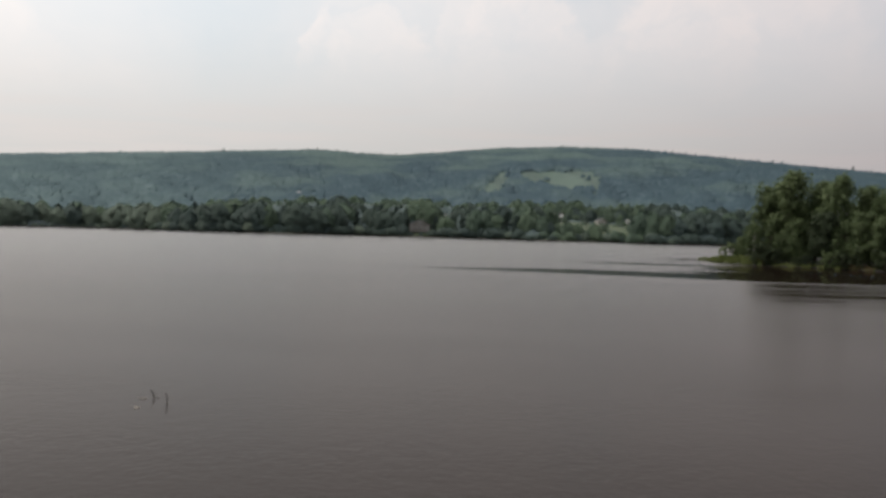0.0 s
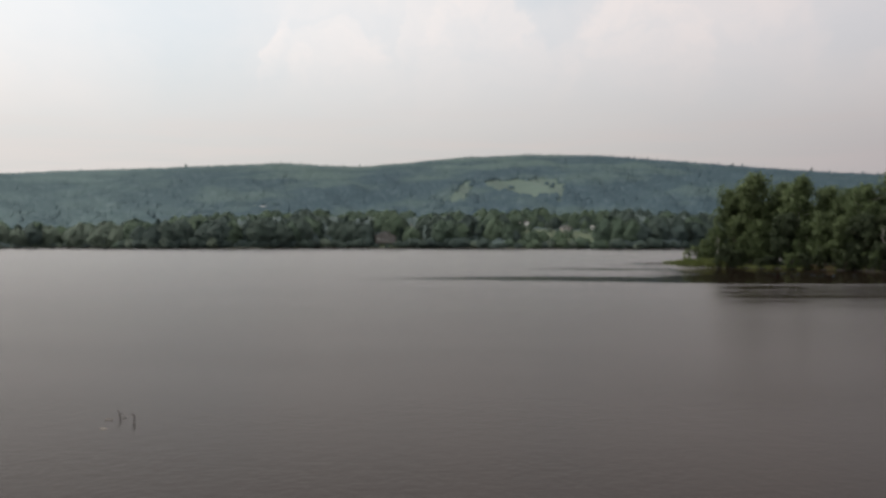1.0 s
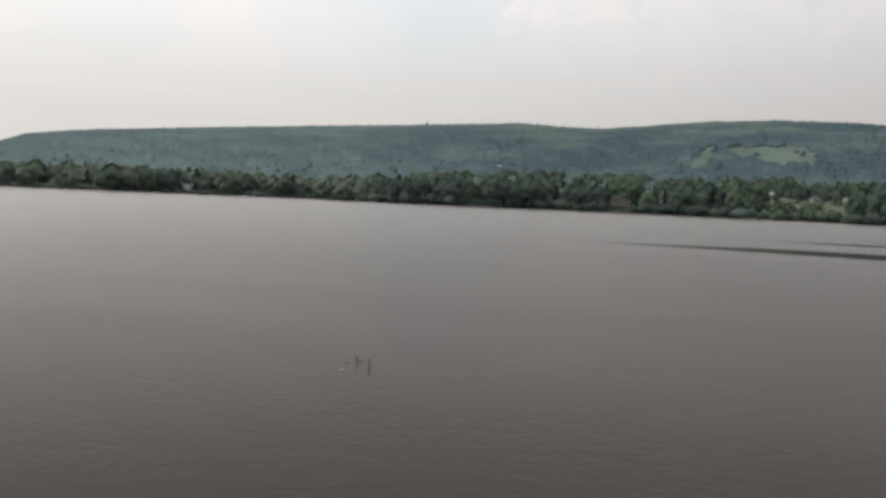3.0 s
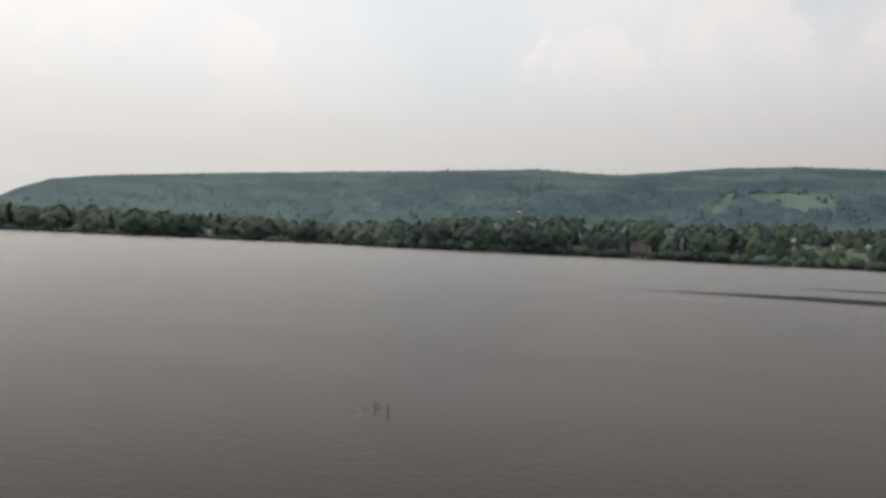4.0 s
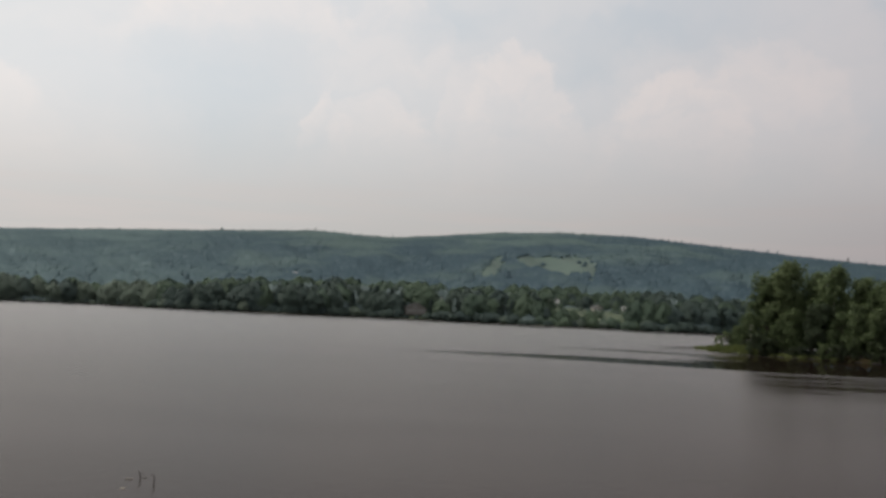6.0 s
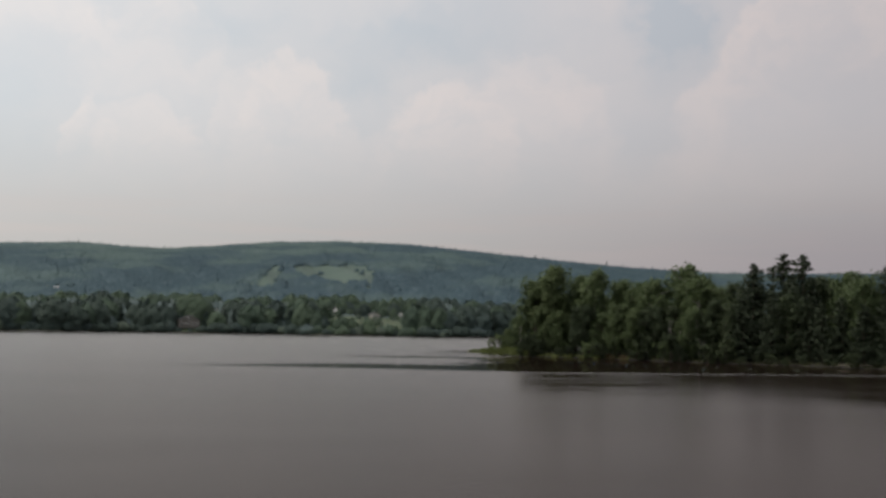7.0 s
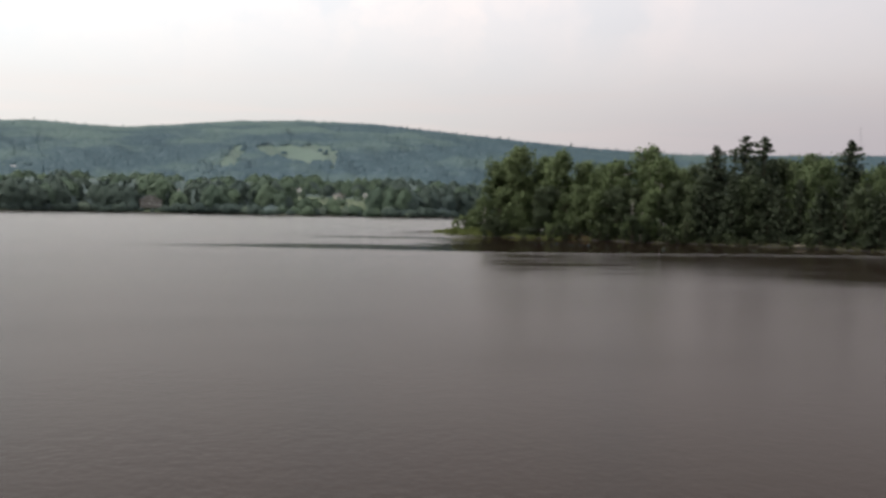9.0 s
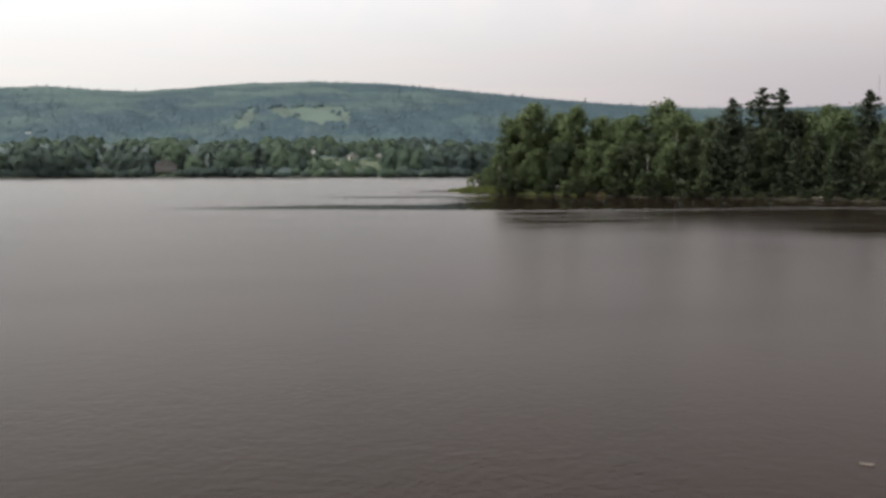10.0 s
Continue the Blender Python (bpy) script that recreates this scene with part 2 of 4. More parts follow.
def water_material():
    """Brown lake water: wind ripples over most of it, smooth slicks in the lee of the point."""
    m, n, body, out = material("lake_water")
    where = n.add("ShaderNodeTexCoord").outputs["Object"]
    parts = n.add("ShaderNodeSeparateXYZ")
    n.link(where, parts.inputs[0])
    x, y, _z = parts.outputs
    far = n.vec("LENGTH", where, out=1)
    az = n.math("MULTIPLY", n.math("ARCTAN2", n.math("MULTIPLY", x, -1.0), y), 57.2958)
    wander = n.math("MULTIPLY", n.math("SUBTRACT", n.noise(n.vec("MULTIPLY", where, (1.0, 2.2, 1.0)), 0.02, 4), 0.5), 14.0)
    r = n.math("ADD", far, wander)
    # the slick behind the point, from a thin tongue to the whole lee shore
    inner = n.math("ADD", n.ramp(az, 8.0, -13.0, 117.0, 114.0), n.ramp(az, -15.0, -43.0, 0.0, 24.0))
    outer = n.ramp(az, 15.5, -13.0, 121.5, 136.5)
    ragged = n.math("MULTIPLY", n.math("SUBTRACT", n.noise(n.vec("MULTIPLY", where, (0.25, 4.0, 1.0)), 0.05, 3), 0.5), 16.0)
    outer = n.math("ADD", outer, n.ramp(n.math("ADD", az, ragged), -11.5, -16.5, 0.0, 90.0))
    edge = n.math("MULTIPLY", n.ramp(n.math("SUBTRACT", r, inner), 0.0, 4.0), n.ramp(n.math("SUBTRACT", outer, r), 0.0, 4.0))
    slick = n.math("MULTIPLY", edge, n.math("ADD", n.ramp(az, 15.5, -8.0, 0.0, 0.62), n.ramp(az, -9.0, -14.0, 0.0, 0.32)))
    streaks = n.noise(n.vec("MULTIPLY", where, (0.8, 4.0, 1.0)), 0.045, 4, 0.6)
    lee = n.math("MULTIPLY", n.ramp(streaks, 0.42, 0.6, n.ramp(az, -20.0, -27.0, 0.3, 0.5), 1.0), n.math("MULTIPLY", n.ramp(az, -12.5, -17.0), n.ramp(n.math("ADD", far, n.ramp(az, -28.0, -44.0, 0.0, 16.0)), 66.0, 102.0)))
    lee = n.math("MULTIPLY", lee, n.ramp(n.math("SUBTRACT", inner, r), 2.5, 5.5))
    # thin calm streaks that fan out from the tip of the point
    for at, half, start, full, most in ((167.0, 4.5, 0.0, -9.0, 0.75), (207.0, 5.0, -8.6, -10.6, 0.8), (188.0, 3.0, -6.5, -10.5, 0.5)):
        off = n.math("DIVIDE", n.math("SUBTRACT", n.math("MULTIPLY_ADD", wander, 0.5, far), at), half)
        streak = n.math("MULTIPLY", n.math("POWER", 0.3679, n.math("MULTIPLY", off, off)), n.ramp(az, start, full, 0.0, most))
        slick = n.math("MAXIMUM", slick, streak)
    calm = n.math("MAXIMUM", slick, n.math("MULTIPLY", lee, 0.86))
    silt = n.noise(where, 0.05, 3)
    ripple = n.math("ADD", n.noise(n.vec("MULTIPLY", where, (1.0, 0.9, 1.0)), 4.5, 3), n.math("MULTIPLY", n.noise(n.vec("MULTIPLY", where, (1.0, 0.9, 1.0)), 1.5, 2), 0.8))
    gusts = n.ramp(n.noise(n.vec("MULTIPLY", where, (0.5, 1.5, 1.0)), 0.06, 3), 0.38, 0.68, 0.55, 1.55)
    b = n.add("ShaderNodeBump")
    n.link(n.math("MULTIPLY", gusts, n.ramp(calm, 0.0, 1.0, 0.15, 0.005)), b.inputs["Strength"])
    b.inputs["Distance"].default_value = 0.10
    n.link(ripple, b.inputs["Height"])
    n.tree.nodes.remove(body)
    murk = n.add("ShaderNodeBsdfDiffuse")
    n.link(n.mix(silt, (0.017, 0.0115, 0.0085), (0.025, 0.017, 0.013)), murk.inputs[0])
    gloss = n.add("ShaderNodeBsdfGlossy")
    gloss.inputs[0].default_value = (0.675, 0.658, 0.648, 1)
    n.link(n.ramp(calm, 0.0, 1.0, 0.20, 0.03), gloss.inputs["Roughness"])
    skin = n.add("ShaderNodeFresnel")
    skin.inputs["IOR"].default_value = 1.152
    for socket in (gloss.inputs["Normal"], skin.inputs["Normal"], murk.inputs["Normal"]):
        n.link(b.outputs[0], socket)
    both = n.add("ShaderNodeMixShader")
    n.link(skin.outputs[0], both.inputs[0])
    n.link(murk.outputs[0], both.inputs[1])
    n.link(gloss.outputs[0], both.inputs[2])
    n.link(both.outputs[0], out.inputs[0])
    return m


GROUND, WATER = ground_material(), water_material()
BARK = plain("dark_bark", (0.085, 0.07, 0.055), 0.9, 1.5, 0.35, bump=0.6)
BIRCH_BARK = plain("birch_bark", (0.36, 0.345, 0.31), 0.8, 2.5, 0.35, bump=0.4)
LEAF = foliage("broad_leaves", (0.064, 0.094, 0.044), (0.142, 0.182, 0.082), 0.42, 0.5)
# darker copy of the broad leaves, shade of the wood put into the colour
LEAF_SHADED = foliage("shaded_leaves", (0.040, 0.058, 0.034), (0.086, 0.108, 0.052), 0.34, 0.5)
LEAF_PALE = foliage("yellow_green_leaves", (0.072, 0.106, 0.046), (0.155, 0.198, 0.090), 0.35)
NEEDLE = foliage("spruce_needles", (0.036, 0.051, 0.032), (0.070, 0.088, 0.052), 0.25)
# far-bank leaves are raised and bluish: haze put into the base colour
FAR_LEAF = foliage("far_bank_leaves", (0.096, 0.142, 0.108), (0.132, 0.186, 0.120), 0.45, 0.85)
# darker copy for the bank's shaded foot, shade and haze both in the colour
FAR_SHADE = foliage("shaded_bank_leaves", (0.074, 0.108, 0.102), (0.100, 0.138, 0.114), 0.45, 0.85)
# willow green, lightened further by haze put into the colour
WILLOW = foliage("hazed_willow_leaves", (0.135, 0.178, 0.148), (0.175, 0.222, 0.170), 0.45, 0.85)
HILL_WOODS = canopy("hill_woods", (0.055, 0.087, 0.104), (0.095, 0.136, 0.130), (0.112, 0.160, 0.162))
REED = foliage("olive_reeds", (0.050, 0.054, 0.024), (0.088, 0.090, 0.038), 0.15)
GRASS = foliage("bank_grass", (0.085, 0.11, 0.03), (0.17, 0.19, 0.07))
WHITE = plain("white_boards", (0.78, 0.78, 0.75), 0.6, 0.8, 0.08)
PALE = plain("weathered_pale_boards", (0.36, 0.35, 0.31), 0.7, 0.8, 0.15)
TAN = plain("tan_boards", (0.120, 0.116, 0.104), 0.7, 0.8, 0.15)
ROOF = plain("grey_shingles", (0.10, 0.10, 0.105), 0.8, 1.5, 0.25)
PANE = plain("dark_window_glass", (0.03, 0.035, 0.04), 0.1, 1.0, 0.1, bump=0.0)
STEEL = plain("galvanised_steel", (0.32, 0.32, 0.33), 0.5, 2.0, 0.15, 0.6)
DRIFT = plain("bleached_driftwood", (0.30, 0.27, 0.22), 0.85, 2.0, 0.25, bump=0.5)
LITTER = plain("wet_tan_leaf", (0.12, 0.10, 0.08), 0.6, 6.0, 0.2)
WET_WOOD = plain("wet_dark_wood", (0.035, 0.028, 0.022), 0.5, 6.0, 0.3, bump=0.4)

# ---- mesh helpers ----


def solid(name, verts, faces, mat, parent=None, smooth=False, normals=None):
    """A mesh object. normals: one for each vertex, where leaves should shade together as the rounded mass they make up."""
    me = bpy.data.meshes.new(name)
    if normals is not None:
        q = verts[faces]
        turned = np.einsum("ij,ij->i", np.cross(q[:, 1] - q[:, 0], q[:, 2] - q[:, 0]), normals[faces[:, 0]]) < 0
        faces = np.where(turned[:, None], faces[:, ::-1], faces)
    me.from_pydata(np.asarray(verts, float).tolist() if isinstance(verts, np.ndarray) else verts, [], faces.tolist() if isinstance(faces, np.ndarray) else faces)
    me.materials.append(mat)
    if smooth:
        me.polygons.foreach_set("use_smooth", [True] * len(me.polygons))
    me.update()
    if normals is not None:
        me.polygons.foreach_set("use_smooth", [True] * len(me.polygons))
        me.normals_split_custom_set_from_vertices(normals.tolist())
    ob = new(name, me)
    ob.parent = parent
    return ob


def rounded(outward, rng, up=0.3, loose=0.25):
    """Normals for leaf sprays: along outward, tipped up, a little loose; four for each spray."""
    n = outward + np.array([0, 0, up]) + rng.normal(size=outward.shape) * loose
    return np.repeat(n / np.linalg.norm(n, axis=1, keepdims=True), 4, axis=0)


def part(name, bm, mat, parent, label=""):
    me = bpy.data.meshes.new(name)
    bm.normal_update()
    bm.to_mesh(me)
    bm.free()
    me.materials.append(mat)
    ob = new(name, me)
    ob.parent = parent
    return tagged(ob, label)


def box(bm, x0, x1, y0, y1, z0, z1, bevel=0.0):
    made = bmesh.ops.create_cube(bm, size=1.0, matrix=Matrix.LocRotScale(((x0 + x1) / 2, (y0 + y1) / 2, (z0 + z1) / 2), None, (x1 - x0, y1 - y0, z1 - z0)))
    if bevel:
        edges = {e for v in made["verts"] for e in v.link_edges}
        bmesh.ops.bevel(bm, geom=list(edges), offset=bevel, segments=1, affect="EDGES")
    return bm


def tube(path, radii, sides=6):
    """A tapered tube along a path: vertices and faces."""
    path = [Vector(p) for p in path]
    verts, faces = [], []
    for i, (p, rad) in enumerate(zip(path, radii)):
        along = (path[min(i + 1, len(path) - 1)] - path[max(i - 1, 0)]).normalized()
        side = along.cross(Vector((0.3, 0.9, 0.2))).normalized()
        up = along.cross(side)
        for k in range(sides):
            a = 2 * math.pi * k / sides
            verts.append(tuple(p + (side * math.cos(a) + up * math.sin(a)) * rad))
    for i in range(len(path) - 1):
        for k in range(sides):
            a, b = i * sides + k, i * sides + (k + 1) % sides
            faces.append((a, b, b + sides, a + sides))
    faces.append(tuple(range(sides - 1, -1, -1)))
    faces.append(tuple(range((len(path) - 1) * sides, len(path) * sides)))
    return verts, faces


def join(pieces):
    verts, faces = [], []
    for v, f in pieces:
        base = len(verts)
        verts += v
        faces += [tuple(i + base for i in face) for face in f]
    return verts, faces


def leaves(centres, size, rng, flat=0.0, outward=None):
    """Small folded leaf sprays, one at each centre, lying loosely across outward where it is given: vertices and quads."""
    n = len(centres)
    a = rng.normal(size=(n, 3))
    if outward is not None:
        a = np.cross(outward + rng.normal(size=(n, 3)) * 0.6, a)
    a[:, 2] *= 1 - flat
    a /= np.linalg.norm(a, axis=1, keepdims=True)
    b = np.cross(a, rng.normal(size=(n, 3)) if outward is None else outward)
    b /= np.linalg.norm(b, axis=1, keepdims=True)
    c = np.cross(a, b)
    s = size * rng.uniform(0.6, 1.35, (n, 1))
    v = np.stack([centres - a * s, centres + b * s * 0.62 + c * s * 0.2, centres + a * s, centres - b * s * 0.62 + c * s * 0.2], 1)
    return v.reshape(-1, 3), np.arange(4 * n).reshape(n, 4)

# ---- the lie of the land ----
RIDGE_AZ = [-75, -50, -37, -26, -20, -15, -10, -8, -4, 0, 3, 6, 8, 10.8, 16, 23, 30, 36, 38.4, 40, 41.5, 44, 60]
RIDGE_EL = [1.2, 3.2, 3.3, 3.35, 3.76, 4.25, 4.72, 4.92, 5.0, 4.86, 4.55, 4.28, 4.30, 4.44, 4.13, 3.72, 3.22, 2.70, 2.36, 1.75, 0.95, 0.6, 0.5]
POINT_AZ = [-90, -75, -60, -45, -40.8, -36, -30, -23.5, -18.5, -15.5, -13.5, -11.6, -10.2]
POINT_NEAR = [60, 115, 130, 143, 147, 154, 162, 167, 177, 181, 188, 203, 212]
POINT_DEEP = [900, 600, 400, 220, 160, 120, 85, 58, 40, 26, 16, 7, 0.6]


def lay(az, r):
    """Height of the ground at a bearing and distance (arrays)."""
    az, r = np.broadcast_arrays(np.asarray(az, float), np.asarray(r, float))
    turn = np.abs(az)
    shore = 550 + 9 * np.sin(az * 0.31) + 5 * np.sin(az * 0.83 + 1) - 26 * np.clip((22 - az) / 4, 0, 1) * np.clip((az + 30) / 20, 0, 1)
    shore = shore * np.clip((102 - turn) / 50, 0, 1)
    crest = 2050 + 500 * np.clip((az - 8) / 30, 0, 1) + 250 * np.clip((-az - 12) / 20, 0, 1)
    top = EYE + crest * np.tan(np.radians(np.interp(az, RIDGE_AZ, RIDGE_EL))) - 3
    u = r - shore
    bank = 0.25 + (1.5 + 9 * np.clip((20 - az) / 8, 0, 1)) * (1 - np.exp(-np.clip(u, 0, None) / 35))
    s = np.clip((u - 60) / (crest - shore - 60), 0, 1)
    hill = bank + np.clip(top - bank, 0, None) * s ** 1.25
    hill = hill + (6 * np.sin(az * 0.9 + r * 0.006) + 4 * np.sin(az * 2.3 - r * 0.011)) * s * (1 - s) * 3
    hill = np.where(r > crest, hill - (r - crest) * 0.06, hill)
    z = np.where(u < 0, np.clip(u * 0.15, -2.5, 0), np.minimum(hill, u * 0.3))
    near, deep = np.interp(az, POINT_AZ, POINT_NEAR), np.interp(az, POINT_AZ, POINT_DEEP)
    wave = 1.2 * np.sin(az * 3.1) + 0.7 * np.sin(az * 7.7)
    rise = np.minimum(r - near - wave, near + deep - r) * 0.16
    rise = np.where(rise > 0.35, 0.35 + (rise - 0.35) * 0.35, rise)
    point = np.where((az < -10.2) & (az > -100), np.clip(rise, -2.5, 2.4), -2.5)
    foot = 3.4 - np.clip(r - 3.5, 0, None) * 0.55
    return np.maximum(np.maximum(z, point), np.maximum(foot, -2.5))


def height(az, r):
    return float(lay(az, r))


# clearings on the hill: corners as bearing and height angle
CLEARINGS = [
    [(1.35, 2.1), (0.0, 2.1), (-0.75, 3.38), (0.35, 3.42)], [(-1.1, 3.46), (-5.65, 3.6), (-5.6, 3.0), (-5.1, 2.5), (-3.2, 2.45), (-2.5, 2.8), (-1.6, 2.8)],
    [(-5.4, 3.3), (-6.3, 3.4), (-6.2, 3.2), (-5.95, 3.1), (-5.9, 2.05), (-5.35, 2.05)], [(-3.7, 2.38), (-4.4, 2.38), (-4.4, 2.52), (-3.7, 2.52)],
    [(11.0, 1.74), (12.4, 1.74), (12.4, 1.92), (11.0, 1.92)], [(-8.6, 0.0), (-3.0, 0.0), (-3.0, 0.62), (-8.6, 0.62)]]


def open_land(az, el, edge):
    """Which places lie inside a clearing; edge makes the outline ragged."""
    a, e = az + edge * 0.13, el + edge * 0.05
    hit = np.zeros(len(az), bool)
    for corners in CLEARINGS:
        inside = np.zeros(len(az), bool)
        for (a0, e0), (a1, e1) in zip(corners, corners[1:] + corners[:1]):
            if e0 != e1:
                inside ^= ((e0 > e) != (e1 > e)) & (a < (a1 - a0) * (e - e0) / (e1 - e0) + a0)
        hit |= inside
    return hit


def build_ground():
    az = np.concatenate([np.arange(-180, -60, 4.0), np.arange(-60, 52, 0.4), np.arange(52, 180, 4.0)])
    r = np.concatenate([[0.02, 2, 3.5, 5, 7, 9, 12, 16, 30, 60, 90], np.arange(100, 260, 2.5), np.arange(262, 520, 30),
                        np.arange(520, 720, 4), np.arange(730, 1000, 25), np.arange(1020, 2900, 50), [3200, 3800, 4600]])
    a, d = np.meshgrid(az, r, indexing="ij")
    z = lay(a, d)
    v = np.stack([-np.sin(np.radians(a)) * d, np.cos(np.radians(a)) * d, z], -1).reshape(-1, 3)
    i, j = np.meshgrid(np.arange(len(az)), np.arange(len(r) - 1), indexing="ij")
    k, m = i * len(r) + j, ((i + 1) % len(az)) * len(r) + j
    faces = np.stack([k, k + 1, m + 1, m], -1).reshape(-1, 4).tolist()
    faces.append([q * len(r) for q in range(len(az))])
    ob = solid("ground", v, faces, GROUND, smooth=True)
    tagged(ob, "grassy and muddy lake shore rising to wooded hills", "ground", kind="structure")


def build_water():
    n, half = 40, 4900.0
    a = np.linspace(-1, 1, n + 1) * half
    x, y = np.meshgrid(a, a, indexing="ij")
    v = np.stack([x, y, 0 * x], -1).reshape(-1, 3)
    i, j = np.meshgrid(np.arange(n), np.arange(n), indexing="ij")
    k = i * (n + 1) + j
    faces = np.stack([k, k + n + 1, k + n + 2, k + 1], -1).reshape(-1, 4)
    tagged(solid("water", v, faces, WATER, smooth=True), "grey-brown rippled lake water with smooth slicks", "water", kind="structure")


build_ground()
build_water()

def stands(az, r, el, rng):
    """Where the paler broad-leaved stands grow: along the crest and in tongues down the slope."""
    n = len(az)
    return 0.8 * np.sin(az * 0.33 + el * 2.4 - 2.0) + 0.5 * np.sin(az * 1.3 - el * 3.5 + 1.0) + 0.9 * np.clip((el - 3.3) * 1.3, -1, 1) + 0.25 * rng.normal(size=n) + 0.5 * np.clip((az - 8) / 14, 0, 1) > 0.45


def build_canopy():
    """The closed, gently uneven roof of the forest, open over the clearings."""
    rng = np.random.default_rng(3)
    az = np.arange(-50, 47.01, 0.14)
    r = np.concatenate([np.arange(646, 1200, 6.0), np.arange(1200, 2720, 8.0)])
    a, d = np.meshgrid(az, r, indexing="ij")
    a = a + rng.uniform(-0.06, 0.06, a.shape)
    d = d + rng.uniform(-2.5, 2.5, d.shape)
    z = lay(a, d)
    el = np.degrees(np.arctan2(z - EYE, d))
    bare = open_land(a.ravel(), el.ravel(), np.sin(a.ravel() * 5.1 + d.ravel() * 0.01)).reshape(a.shape)
    bare |= d < 660
    z = z + np.where(bare, -1.5, 2.6 + rng.uniform(-0.9, 0.9, a.shape) + 0.5 * np.sin(a * 40 + d * 0.2))
    v = np.stack([-np.sin(np.radians(a)) * d, np.cos(np.radians(a)) * d, z], -1).reshape(-1, 3)
    i, j = np.meshgrid(np.arange(len(az) - 1), np.arange(len(r) - 1), indexing="ij")
    k = i * len(r) + j
    faces = np.stack([k, k + 1, k + len(r) + 1, k + len(r)], -1).reshape(-1, 4)
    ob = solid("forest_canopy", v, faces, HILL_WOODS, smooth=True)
    tagged(ob, "dense blue-green forest covering the far hills, hazed in colour", "forest", kind="stuff")


def build_crowns():
    """Crowns that stand up out of the forest roof, rounded and pointed."""
    rng = np.random.default_rng(11)
    n = 95000
    az = rng.uniform(-50, 46, n)
    r = np.sqrt(rng.uniform(650.0**2, 2620.0**2, n))
    z = lay(az, r)
    el = np.degrees(np.arctan2(z - EYE, r))
    edge = np.sin(az * 5.1 + r * 0.01) + rng.normal(size=n) * 0.6
    behind = lay(az, r + 60) < z - 1.5
    hedge = (np.sin(az * 9.0 + 1) * np.sin(r * 0.045) > 0.9) & (rng.random(n) < 0.2)
    keep = (z > 2) & (~open_land(az, el, edge) | hedge) & ~(behind & (r > 1900))
    pale = stands(az, r, el, rng)
    for name, spiky, pick, label in (
            ("spruce_tops", 0.3, keep & ~pale, "blue-green spruce tops above the hill forest, hazed in colour"),
            ("broadleaf_tops", 0.1, keep & pale, "broad-leaved crowns in the hill forest, paler and hazed in colour")):
        a, d, h = az[pick], r[pick], z[pick] + 1.6
        m = len(a)
        sides = 5
        lone = rng.random(m) < np.interp(a, [-9, -6], [0.06, 0.012])
        tall = rng.uniform(2.2, 3.9, m) * np.where(lone, 1.9, 1.0)
        wide = rng.uniform(2.4, 4.4, m)
        pointed = lone | (rng.random(m) < spiky)
        cx, cy = -np.sin(np.radians(a)) * d, np.cos(np.radians(a)) * d
        spin = rng.uniform(0, 6.28, m)
        cols = []
        for up, out in ((-0.1, 1.1), (0.6, 0.8)):
            lean = np.where(pointed & (up > 0.3), 0.6, 1.0)
            for k in range(sides):
                w = wide * out * lean * rng.uniform(0.75, 1.25, m)
                ang = spin + 6.2832 * k / sides
                cols.append(np.stack([cx + np.cos(ang) * w, cy + np.sin(ang) * w, h + tall * (up + rng.uniform(-0.06, 0.06, m))], -1))
        cols.append(np.stack([cx, cy, h + tall * np.where(pointed, 1.25, 0.92)], -1))
        v = np.stack(cols, 1)
        per = v.shape[1]
        quads = [(k, (k + 1) % sides, sides + (k + 1) % sides, sides + k) for k in range(sides)]
        caps = [(sides + k, sides + (k + 1) % sides, per - 1) for k in range(sides)]
        base = (np.arange(m) * per)[:, None, None]
        faces = (base + np.array(quads)).reshape(-1, 4).tolist() + (base + np.array(caps)).reshape(-1, 3).tolist()
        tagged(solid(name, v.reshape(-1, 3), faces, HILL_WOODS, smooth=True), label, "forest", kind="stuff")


build_canopy()
build_crowns()

# ---- trees ----


